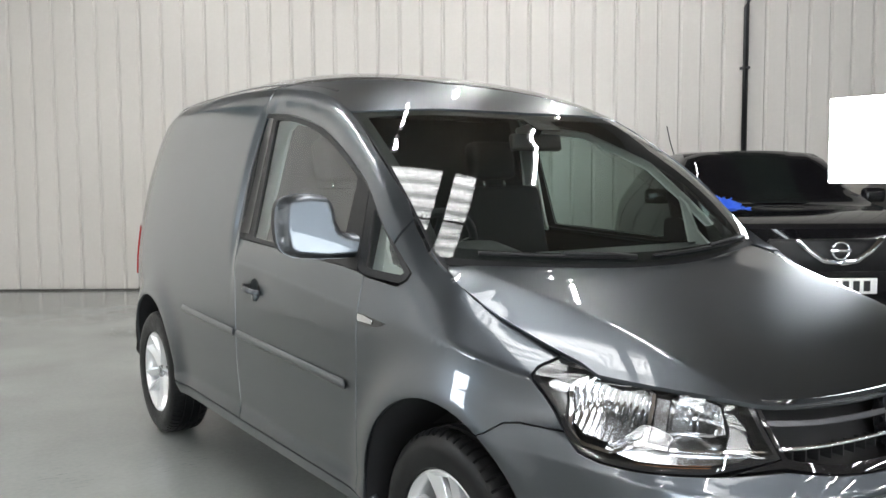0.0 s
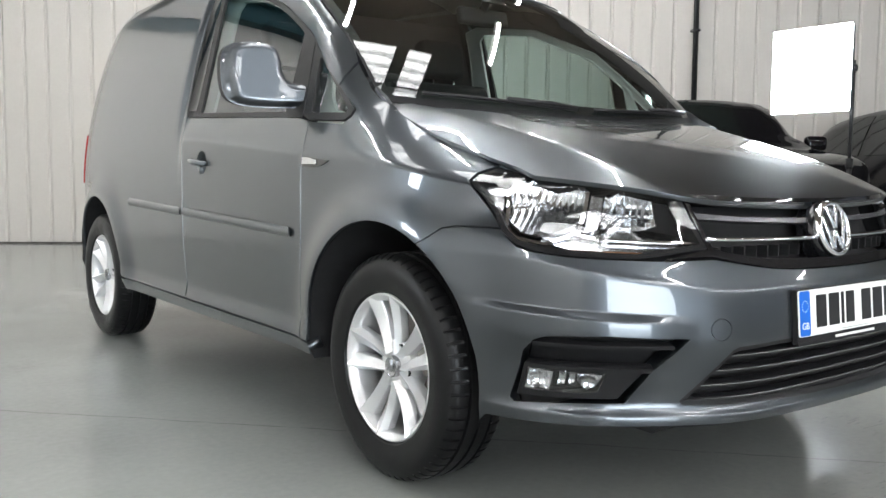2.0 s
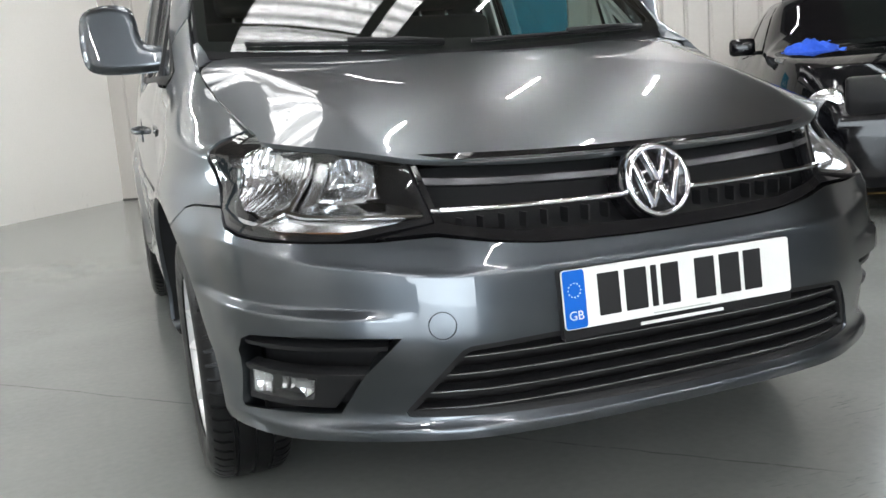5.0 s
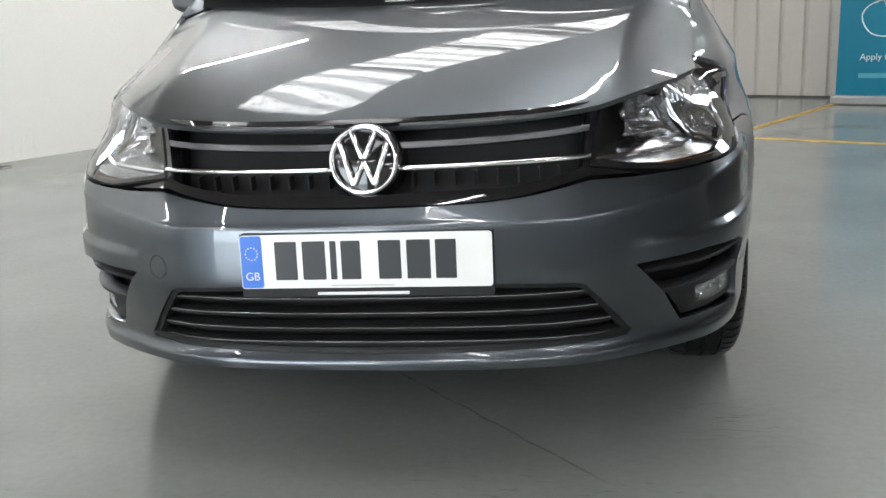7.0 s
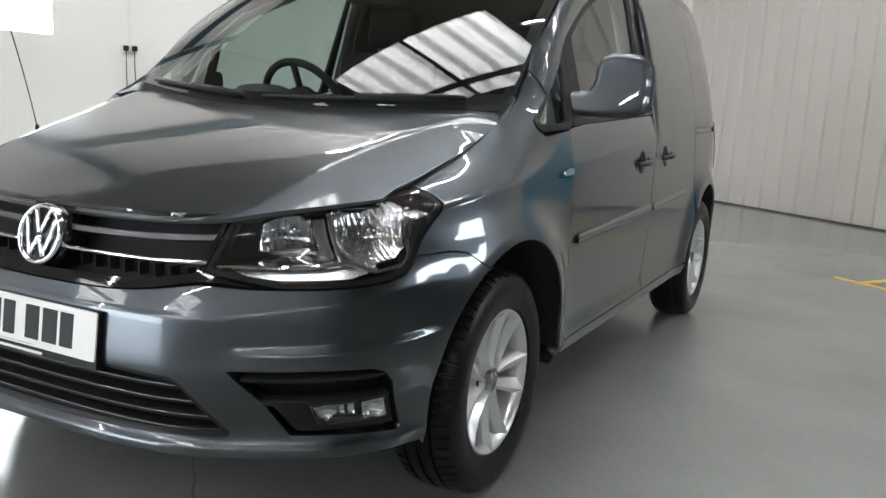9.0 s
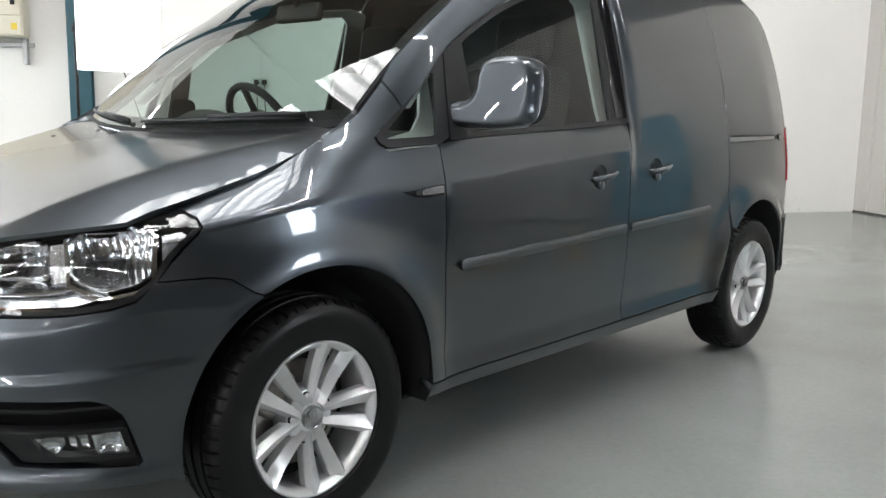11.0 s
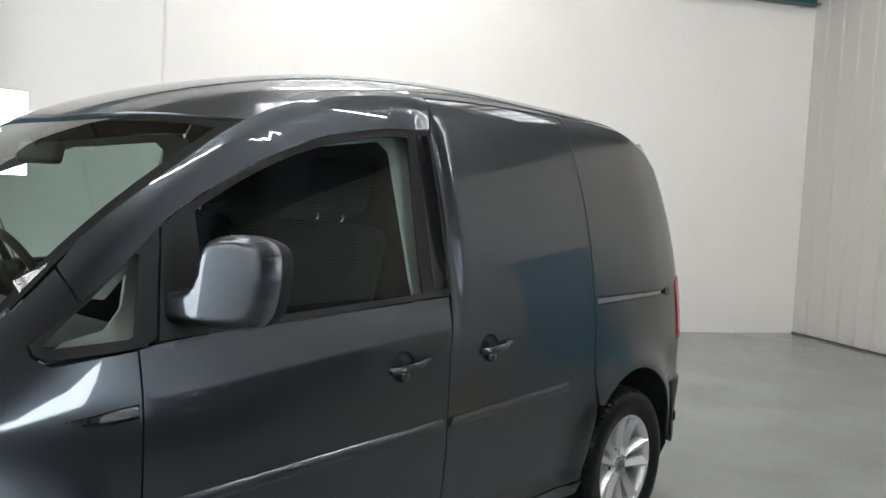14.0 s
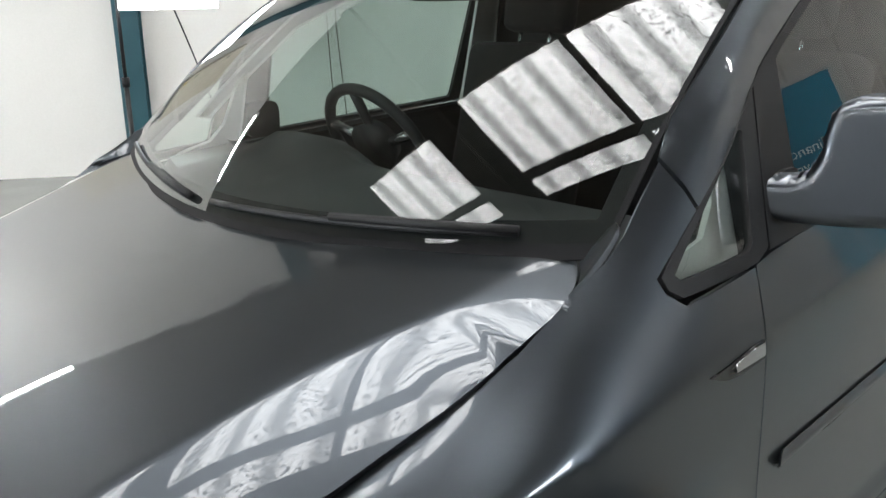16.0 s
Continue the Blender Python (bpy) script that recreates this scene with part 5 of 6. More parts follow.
# ---- the van: mirrors ----
for s in (1, -1):
    mr = new("door_mirror")
    mr.parent = van
    shell = spline([(.803, 1.070), (.85, 1.066), (.93, 1.066), (.995, 1.074), (1.026, 1.097), (1.036, 1.15), (1.032, 1.225), (1.014, 1.262), (.965, 1.277), (.912, 1.275), (.879, 1.258), (.867, 1.222), (.863, 1.183), (.850, 1.157), (.828, 1.148), (.803, 1.146)], 0.008)
    rim_pts = np.array(shell)

    def sweep(x, z):
        return 0.42 * (x - 0.93) + 0.5 * (x - 0.93) ** 2 + 0.12 * (z - 1.16)

    def shell_f(x, z, s=s, rim_pts=rim_pts, sweep=sweep):
        """A pillow over the outline: full in the middle, rolled back to the rim."""
        dist = float(np.sqrt(((rim_pts - (x, z)) ** 2).sum(1).min()))
        q = min(1.0, dist / 0.026)
        return (s * x, 1.510 - 0.046 * math.sqrt(max(0.0, 1 - (1 - q) ** 2.2)) + sweep(x, z), z)
    sheet("mirror_housing", shell, shell_f, PAINT, mr, flip=s < 0, res=0.008, depth=0.0, label="grey painted mirror shell with its arm")
    head = [q for q in shell if q[0] > 0.862]
    bm = bmesh.new()
    loft(bm, [[(s * (0.95 + (q[0] - 0.95) * k), y + sweep(*q), 1.17 + (q[1] - 1.17) * k) for q in head] for y, k in ((1.512, 0.99), (1.535, 0.985), (1.545, 0.955))])
    bmesh.ops.recalc_face_normals(bm, faces=bm.faces)
    sharp(part("mirror_rim", bm, PLASTIC, mr, "black mirror rim"), 40)
    bm = bmesh.new()
    loft(bm, [[(s * (0.95 + (q[0] - 0.95) * 0.90), 1.5455 + d + sweep(*q), 1.17 + (q[1] - 1.17) * 0.90) for q in head] for d in (0, 0.003)])
    bmesh.ops.recalc_face_normals(bm, faces=bm.faces)
    part("mirror_glass", bm, CHROME, mr, smooth=False)
    bm = bmesh.new()
    rows = []
    for j in range(5):
        u = j / 4
        x = 0.765 + 0.040 * u
        rows.append([(s * x, 1.488 + (0.056 - 0.004 * u) * math.copysign(abs(math.cos(a)) ** 0.5, math.cos(a)), 1.098 + (0.052 - 0.003 * u) * math.copysign(abs(math.sin(a)) ** 0.5, math.sin(a))) for a in (2 * math.pi * i / 20 for i in range(20))])
    loft(bm, rows)
    bmesh.ops.recalc_face_normals(bm, faces=bm.faces)
    sharp(part("mirror_base", bm, PLASTIC, mr, "black mirror base"), 50)

# ---- the van: underside and cab ----
bm = bmesh.new()
box(bm, 1.50, 1.9, 0.10, Matrix.Translation((0, 2.22, 0.29)), 0.02)
box(bm, 0.94, 4.0, 0.08, Matrix.Translation((0, 2.2, 0.30)), 0.02)
box(bm, 1.5, 0.22, 0.08, Matrix.Translation((0, 4.12, 0.40)), 0.02)
part("underbody", bm, DARK, van, smooth=False)
bm = bmesh.new()
box(bm, 0.94, 0.35, 0.05, Matrix.Translation((0, 0.42, 0.235)), 0.015)
part("undertray", bm, DARK, van, smooth=False)
sheet("air_dam", mir([(0, .300), (.3, .299), (.62, .296), (.62, .25), (.3, .24), (0, .24)]), nose, PLASTIC, van, raise_by=-0.09, depth=0, res=0.05, label="black plastic lip under the bumper")
bm = bmesh.new()
rows = []
for y, zt, hw in ((2.46, 1.60, .64), (2.475, 1.60, .64)):
    rows.append([(-.80, y, .35), (.80, y, .35), (.80, y, 1.05), (hw, y, zt), (-hw, y, zt), (-.80, y, 1.05)])
loft(bm, rows)
bmesh.ops.recalc_face_normals(bm, faces=bm.faces)
part("bulkhead", bm, TRIM, van, "dark cab bulkhead", smooth=False)
sheet("headliner", mir([(0, 1.60), (.3, 1.64), (.56, 1.74), (.60, 2.0), (.60, 2.46), (0, 2.46)]), lambda x, y: (x, y, roof_f(x, y)[2] - 0.045), HEADLINER, van, depth=0, res=0.08, flip=True, label="grey cab headliner")
# dashboard: a long moulded section
bm = bmesh.new()
rows = []
for i in range(25):
    x = -0.76 + 1.52 * i / 24
    hump = 0.055 * math.exp(-((x + 0.40) / 0.17) ** 4)
    yb = 0.99 + 0.16 * (x / 0.76) ** 2
    rows.append([(x, yb, 0.98), (x, yb + 0.03, 1.03), (x, yb + 0.22, 1.045 + hump * 0.5), (x, 1.36, 1.055 + hump), (x, 1.43, 1.035 + hump), (x, 1.46, 0.98), (x, 1.45, 0.80), (x, 1.40, 0.55), (x, yb + 0.1, 0.55)])
loft(bm, rows)
bmesh.ops.recalc_face_normals(bm, faces=bm.faces)
sharp(part("dashboard", bm, DASH, van, "dark grey moulded dashboard"), 50)
sw = new("steering_wheel")
sw.parent = van
SM = Matrix.Translation((-0.40, 1.62, 1.04)) @ Matrix.Rotation(radians(-62), 4, "X")
bm = bmesh.new()
tube(bm, [SM @ Vector((0.185 * math.cos(a), 0.185 * math.sin(a), 0)) for a in (2 * math.pi * i / 40 for i in range(41))], 0.016, 10)
part("wheel_rim", bm, TRIM, sw)
bm = bmesh.new()
cyl(bm, 0.075, 0.06, 0.05, SM @ Matrix.Translation((0, -0.01, 0.0)), 24)
part("wheel_boss", bm, TRIM, sw)
for a in (200, 340, 270):
    bm = bmesh.new()
    tube(bm, [SM @ Vector((r * math.cos(radians(a)), r * math.sin(radians(a)), 0)) for r in (0.05, 0.11, 0.178)], 0.014, 8)
    part("wheel_spoke", bm, SATIN if a != 270 else TRIM, sw)


def seat_at(x):
    st = new("cab_seat")
    st.parent = van

    def cushion(name, cx, cy, cz, sx, sy, sz, lean, material=SEAT):
        bm = bmesh.new()
        box(bm, sx, sy, sz, Matrix.Translation((cx, cy, cz)) @ Matrix.Rotation(radians(lean), 4, "X"), min(sx, sy, sz) * 0.35, 3)
        return part(name, bm, material, st)
    cushion("seat_cushion", x, 1.88, 0.70, 0.50, 0.50, 0.16, 4)
    cushion("seat_back", x, 2.20, 1.00, 0.48, 0.13, 0.58, -14)
    cushion("headrest", x, 2.305, 1.405, 0.25, 0.10, 0.18, -10)
    for k in (-0.06, 0.06):
        bm = bmesh.new()
        tube(bm, [(x + k, 2.265, 1.26), (x + k, 2.285, 1.34)], 0.006, 8)
        part("headrest_post", bm, CHROME, st)


for x in (-0.40, 0.40):
    seat_at(x)
bm = bmesh.new()
box(bm, 0.24, 0.035, 0.065, Matrix.Translation((0, 1.50, 1.455)) @ Matrix.Rotation(radians(-12), 4, "X"), 0.014, 3)
part("inside_mirror", bm, PLASTIC, van)
bm = bmesh.new()
tube(bm, [(0, 1.50, 1.48), (0, 1.47, 1.525)], 0.016, 10)
part("inside_mirror_stem", bm, PLASTIC, van)
for s in (1, -1):       # door cards and pale pillar trims
    f = side(s)
    sheet("door_card", [(1.36, 0.40), (2.35, 0.40), (2.37, 1.085), (1.36, 1.035)], f, TRIM, van, raise_by=-0.07, depth=0, flip=s < 0, res=0.08)
    sheet("pillar_lining", [(2.300, 1.085), (2.44, 1.09), (2.44, 1.575), (2.30, 1.60), (1.9, 1.54), (1.55, 1.40), (1.25, 1.15), (1.30, 1.14), (1.57, 1.37), (1.92, 1.515), (2.25, 1.560), (2.290, 1.53)], f, PALETRIM, van, raise_by=-0.05, depth=0.012, flip=s < 0, res=0.05, label="pale grey pillar lining")
    sheet("quarter_lining", [(1.13, 1.02), (1.40, 1.03), (1.41, 1.26), (1.375, 1.23), (1.345, 1.12), (1.30, 1.075), (1.20, 1.060)], f, PALETRIM, van, raise_by=-0.06, depth=0.012, flip=s < 0, res=0.05)
bm = bmesh.new()
box(bm, 1.5, 1.2, 0.04, Matrix.Translation((0, 1.85, 0.42)))
part("cab_floor", bm, TRIM, van, smooth=False)


# ---- the hall: fixed things ----
STEEL = mat("galvanised_steel", (0.42, 0.42, 0.42), 0.4, 0.8, 0, 0.1, 10)
BLACKMETAL = mat("black_metal", (0.015, 0.015, 0.016), 0.35, 0.2, 0, 0.1, 10)
CREAM = mat("cream_enamel", (0.62, 0.58, 0.47), 0.4, 0, 0, 0.05, 3, 0.03, 60)
WHITEPLASTIC = mat("white_plastic", (0.75, 0.74, 0.71), 0.35, 0, 0, 0.04, 8)
TEAL = mat("teal_banner_print", (0.0, 0.17, 0.27), 0.42, 0, 0, 0.04, 2, 0.02, 60)
YELLOW = mat("worn_yellow_line_paint", (0.55, 0.33, 0.06), 0.5, 0, 0, 0.35, 9, 0.2, 60)
GREENPL = mat("green_plastic", (0.12, 0.40, 0.05), 0.35, 0, 0, 0.1, 9)
CABLE = mat("black_cable", (0.012, 0.012, 0.012), 0.5)
BLUECLOTH = mat("blue_microfibre_cloth", (0.02, 0.09, 0.55), 0.95, 0, 0, 0.15, 15, 0.2, 400, 0.6, 600)
BLACKPAINT = mat("black_car_paint", (0.004, 0.004, 0.005), 0.06, 0.0, 0.0, 0.1, 3, spec=0.32)
DARKGLASS = mat("dark_tinted_glass", (0.006, 0.008, 0.008), 0.03, 0, 0.0, spec=0.45)
GREYALLOY = mat("grey_alloy", (0.15, 0.15, 0.16), 0.3, 0.9)
HT = TURN - 90


def hbox(name, x0, x1, y0, y1, z0, z1, material, parent=None, bevel=0.004, label=""):
    bm = bmesh.new()
    box(bm, x1 - x0, y1 - y0, z1 - z0, HALL @ Matrix.Translation(((x0 + x1) / 2, (y0 + y1) / 2, (z0 + z1) / 2)), bevel)
    return part(name, bm, material, parent, label, False)


def words(name, text, size, m, material, parent, depth=0.001):
    cu = bpy.data.curves.new(name, "FONT")
    cu.body, cu.size, cu.align_x, cu.extrude = text, size, "CENTER", depth
    tmp = new(name, cu)
    bpy.context.view_layer.update()
    me = bpy.data.meshes.new_from_object(tmp.evaluated_get(bpy.context.evaluated_depsgraph_get()))
    bpy.data.objects.remove(tmp)
    bpy.data.curves.remove(cu)
    me.transform(m)
    me.materials.clear()
    me.materials.append(material)
    ob = new(name, me)
    ob.parent = parent
    return ob


# steel column and beam by the white wall
col = thing("steel_column", "teal painted steel I-section column against the white wall", "column")
hbox("flange", 0.155, 0.17, -8.84, -8.64, 0.004, TALL - 0.01, GREENSTEEL, col)
hbox("flange", 0.003, 0.018, -8.84, -8.64, 0.004, TALL - 0.01, GREENSTEEL, col)
hbox("web", 0.018, 0.155, -8.746, -8.734, 0.004, TALL - 0.01, GREENSTEEL, col)
hbox("base_plate", 0.003, 0.24, -8.92, -8.56, 0.0, 0.02, GREENSTEEL, col)
bea = thing("steel_beam", "dark teal steel beam along the white wall", "beam")
hbox("flange", 0.003, 0.16, -8.6, -0.05, 3.74, 3.755, GREENSTEEL, bea)
hbox("flange", 0.003, 0.16, -8.6, -0.05, 3.985, 4.0, GREENSTEEL, bea)
hbox("web", 0.07, 0.082, -8.6, -0.05, 3.755, 3.985, GREENSTEEL, bea)

# distribution board on brackets
eb = thing("electrical_cabinet", "cream metal electrical cabinet mounted on the white wall", "cabinet")
hbox("body", 0.03, 0.26, -9.95, -9.19, 1.74, 2.95, CREAM, eb, 0.008)
hbox("door", 0.262, 0.276, -9.93, -9.205, 1.93, 2.93, CREAM, eb, 0.004)
hbox("lower_cover", 0.262, 0.274, -9.93, -9.205, 1.755, 1.92, CREAM, eb, 0.004)
hbox("lock", 0.276, 0.288, -9.29, -9.25, 2.02, 2.08, PLASTIC, eb)
hbox("lock", 0.276, 0.288, -9.29, -9.25, 2.62, 2.68, PLASTIC, eb)
hbox("warning_label", 0.275, 0.277, -9.29, -9.24, 1.80, 1.86, mat("yellow_label", (0.7, 0.5, 0.05), 0.4), eb, 0.0)
hbox("rail", 0.004, 0.05, -10.0, -9.15, 1.66, 1.70, STEEL, eb)
for y in (-9.22, -9.85):
    hbox("bracket", 0.004, 0.10, y - 0.02, y + 0.02, 1.50, 1.735, STEEL, eb)
al = thing("alarm_box", "small white wall-mounted alarm box with a dark sensor", "alarm box")
hbox("body", 0.004, 0.07, -8.99, -8.91, 2.34, 2.44, WHITEPLASTIC, al, 0.008)
hbox("sensor", 0.02, 0.06, -8.965, -8.935, 2.305, 2.34, PLASTIC, al)

# double socket with plugs and hanging flexes
so = thing("wall_socket", "white double wall socket with two black plugs", "socket")
hbox("plate", 0.003, 0.035, -7.15, -6.99, 1.345, 1.43, WHITEPLASTIC, so, 0.006)
hbox("conduit", 0.003, 0.022, -7.08, -7.062, 1.43, TALL - 0.1, WHITEPLASTIC, so, 0.003, "thin white conduit running up the wall")
for k in (-7.108, -7.032):
    hbox("plug", 0.035, 0.08, k - 0.024, k + 0.024, 1.362, 1.412, PLASTIC, so, 0.008)
for k, dx in ((-7.108, 0.0), (-7.032, 0.02)):
    bm = bmesh.new()
    tube(bm, [hall(0.06, k, 1.365), hall(0.05, k + 0.004, 1.2), hall(0.045, k + 0.02 + dx, 0.7), hall(0.05, k + 0.05 + dx, 0.25), hall(0.10, k + 0.13, 0.05), hall(0.22, k + 0.30, 0.012), hall(0.38, k + 0.50, 0.010)], 0.005, 6)
    part("flex", bm, CABLE, so)

# drainpipe on the clad wall
pp = thing("downpipe", "dark vertical steel pipe clipped to the clad wall", "pipe")
bm = bmesh.new()
tube(bm, [hall(9.14, -0.07, 0.0), hall(9.14, -0.07, 3.30), hall(9.17, -0.07, 3.40), hall(9.19, -0.07, 3.5), hall(9.19, -0.07, TALL)], 0.032, 12)
part("pipe", bm, BLACKMETAL, pp)
for z in (1.2, 2.6):
    hbox("clip", 9.095, 9.185, -0.11, 0.004, z - 0.015, z + 0.015, BLACKMETAL, pp)

# pull-up banner
ban = thing("pull_up_banner", "teal pull-up advertising banner with white lettering by the clad wall", "banner")
BX0, BX1, BY = 5.05, 5.91, -0.52
hbox("banner_sheet", BX0 + 0.02, BX1 - 0.02, BY - 0.001, BY + 0.001, 0.09, 2.05, TEAL, ban, 0.0, "teal printed banner sheet")
hbox("base", BX0, BX1, BY - 0.10, BY + 0.10, 0.004, 0.085, STEEL, ban, 0.012, "silver banner base")
hbox("top_rail", BX0 + 0.01, BX1 - 0.01, BY - 0.012, BY + 0.012, 2.045, 2.075, STEEL, ban, 0.004)
hbox("pole", (BX0 + BX1) / 2 - 0.01, (BX0 + BX1) / 2 + 0.01, BY + 0.03, BY + 0.05, 0.08, 2.06, STEEL, ban)
BANM = HALL @ Matrix.Translation(((BX0 + BX1) / 2, BY - 0.003, 0)) @ Matrix.Rotation(radians(90), 4, "X")
for text, z, size in (("Finance", 1.44, 0.13), ("to fit your", 1.305, 0.13), ("budget", 1.17, 0.13), ("Apply today", 0.42, 0.085)):
    words("lettering", text, size, BANM @ Matrix.Translation((0, z, 0)), WHITEINK, ban)
hbox("faint_bar", BX0 + 0.22, BX1 - 0.22, BY - 0.003, BY - 0.002, 0.25, 0.295, mat("pale_teal_print", (0.10, 0.36, 0.46), 0.5), ban, 0.0)
bm = bmesh.new()
tube(bm, [HALL @ Vector(((BX0 + BX1) / 2 + 0.205 * math.cos(a) * (1 + 0.05 * math.sin(3 * a)), BY - 0.004, 0.80 + 0.165 * math.sin(a))) for a in (2 * math.pi * i / 48 for i in range(49))], 0.006, 6)
tube(bm, [HALL @ Vector(((BX0 + BX1) / 2 + 0.14 + 0.05 * math.cos(a), BY - 0.005, 0.78 + 0.05 * math.sin(a))) for a in (2 * math.pi * i / 20 for i in range(21))], 0.006, 6)
tube(bm, [HALL @ Vector(((BX0 + BX1) / 2 - 0.08 + 0.03 * i, BY - 0.005, 0.94 + 0.05 * math.sin(i * 1.4))) for i in range(5)], 0.006, 6)
part("line_drawing", bm, WHITEINK, ban)

words("band_letters", "GB", 0.024, PM @ Matrix.Translation((-.2355, -.0040, -.038)) @ Matrix.Rotation(radians(90), 4, "X"), WHITEINK, plate, 0.0006)

# bay lines on the floor
lines = thing("bay_line", "worn yellow parking bay line painted on the floor", "floor marking", kind="structure")
for x0, x1, y0, y1 in ((4.88, 14.5, -3.03, -2.97), (5.05, 5.11, -2.97, -0.06), (6.22, 6.28, -2.97, -0.7)):
    hbox("line", x0, x1, y0, y1, 0.0, 0.004, YELLOW, lines, 0.0)
# solid dark strip draws the shadow line where cladding meets floor
hbox("skirting_gap", 0.0, LEN, -0.010, 0.02, 0.0, 0.022, SHADETONE, None, 0.0)
bpy.data.objects["skirting_gap"].name = "trim"
tagged(bpy.data.objects["trim"], "dark strip painted as the shadow gap at the foot of the clad wall", "trim", kind="structure")


# ---- photo lamps on stands ----
def lamp_stand(at, turn, zc, w, h, pole_x, group):
    """A square LED panel on a tripod stand; the panel faces its own -y."""
    t = thing("led_panel_lamp", "lit square white LED panel lamp on a black tripod stand", "photo lamp", at, turn, group)

    def b(name, x0, x1, y0, y1, z0, z1, m, bv=0.004, label=""):
        bm = bmesh.new()
        box(bm, x1 - x0, y1 - y0, z1 - z0, Matrix.Translation(((x0 + x1) / 2, (y0 + y1) / 2, (z0 + z1) / 2)), bv, 2)
        return part(name, bm, m, t, label, False)
    b("diffuser", -w / 2, w / 2, -0.02, 0.0, zc - h / 2, zc + h / 2, PANELM, 0.009, "glowing white diffuser")
    b("back_shell", -w / 2 + 0.01, w / 2 - 0.01, 0.001, 0.05, zc - h / 2 + 0.01, zc + h / 2 - 0.01, BLACKMETAL, 0.01)
    bm = bmesh.new()
    tube(bm, [(pole_x, 0.08, 0.22), (pole_x, 0.08, 0.95)], 0.016, 12)
    tube(bm, [(pole_x, 0.08, 0.95), (pole_x, 0.08, zc + 0.05)], 0.012, 12)
    part("pole", bm, BLACKMETAL, t)
    bm = bmesh.new()
    cyl(bm, 0.024, 0.024, 0.06, Matrix.Translation((pole_x, 0.08, 0.95)), 16)
    part("collar", bm, PLASTIC, t)
    bm = bmesh.new()
    box(bm, 0.05, 0.05, 0.05, Matrix.Translation((pole_x, 0.07, zc)), 0.01)
    part("tilt_head", bm, PLASTIC, t)
    for k in range(3):
        a = radians(120 * k + 40)
        bm = bmesh.new()
        tube(bm, [(pole_x, 0.08, 0.46), (pole_x + 0.42 * math.cos(a), 0.08 + 0.42 * math.sin(a), 0.012)], 0.010, 8)
        part("leg", bm, BLACKMETAL, t)
        bm = bmesh.new()
        tube(bm, [(pole_x, 0.08, 0.24), (pole_x + 0.22 * math.cos(a), 0.08 + 0.22 * math.sin(a), 0.245)], 0.007, 6)
        part("brace", bm, BLACKMETAL, t)
        bm = bmesh.new()
        cyl(bm, 0.014, 0.014, 0.03, Matrix.Translation((pole_x + 0.42 * math.cos(a), 0.08 + 0.42 * math.sin(a), 0.015)), 12)
        part("rubber_foot", bm, RUBBER, t)
    return t


lamp_stand((3.23, 2.03, 0), -88, 1.555, 0.54, 0.55, 0.24, "photo lamps")
lamp_stand((-3.83, 2.82, 0), 86, 1.68, 0.65, 0.59, -0.30, "photo lamps")

# cable reel and its flexes
reel = thing("cable_reel", "green and black cable reel lying on the floor", "cable reel", (-4.42, 3.85, 0))
bm = bmesh.new()
cyl(bm, 0.12, 0.12, 0.05, Matrix.Translation((0, 0, 0.045)), 32)
part("drum", bm, CABLE, reel)
bm = bmesh.new()
cyl(bm, 0.135, 0.135, 0.02, Matrix.Translation((0, 0, 0.012)), 32)
part("lower_flange", bm, PLASTIC, reel)
bm = bmesh.new()
lathe(bm, [(0.0005, 0.098), (0.09, 0.098), (0.13, 0.09), (0.135, 0.07)], 32, Matrix.Rotation(radians(-90), 4, "Y"))
part("upper_flange", bm, GREENPL, reel, "bright green reel flange")
bm = bmesh.new()
box(bm, 0.06, 0.03, 0.04, Matrix.Translation((0.02, 0, 0.115)), 0.008)
part("handle", bm, PLASTIC, reel)
fx = thing("loose_flex", "loose black cable lying on the floor and up to the lamp", "cable", kind="")
bm = bmesh.new()
tube(bm, spline([(-3.90, 2.86, 1.45), (-3.96, 3.02, 1.1), (-4.06, 3.2, 0.72), (-4.14, 3.35, 0.3), (-4.2, 3.45, 0.06), (-4.25, 3.6, 0.008), (-4.33, 3.75, 0.008), (-4.42, 3.72, 0.03)], 0.05), 0.005, 6)
part("flex", bm, CABLE, fx)
bm = bmesh.new()
box(bm, 0.03, 0.03, 0.08, Matrix.Translation((-4.065, 3.21, 0.68)), 0.01)
part("inline_switch", bm, PLASTIC, fx)
bm = bmesh.new()
tube(bm, spline([(-4.42, 4.0, 0.01), (-4.2, 4.15, 0.008), (-4.0, 4.05, 0.008), (-4.05, 3.9, 0.008), (-4.3, 3.92, 0.01), (-4.1, 4.2, 0.008), (-4.3, 4.5, 0.008), (-4.45, 4.75, 0.01)], 0.06), 0.005, 6)
part("flex", bm, CABLE, fx)
fx2 = thing("plug_and_flex", "black plug on a thin cable lying on the floor", "cable")
bm = bmesh.new()
tube(bm, spline([(3.55, 3.95, 0.006), (3.4, 3.6, 0.006), (3.35, 3.3, 0.006), (3.5, 3.02, 0.006), (3.75, 2.95, 0.006)], 0.05), 0.005, 6)
part("flex", bm, CABLE, fx2)
bm = bmesh.new()
box(bm, 0.05, 0.05, 0.045, Matrix.Translation((3.36, 3.3, 0.023)), 0.01)
part("plug", bm, PLASTIC, fx2)


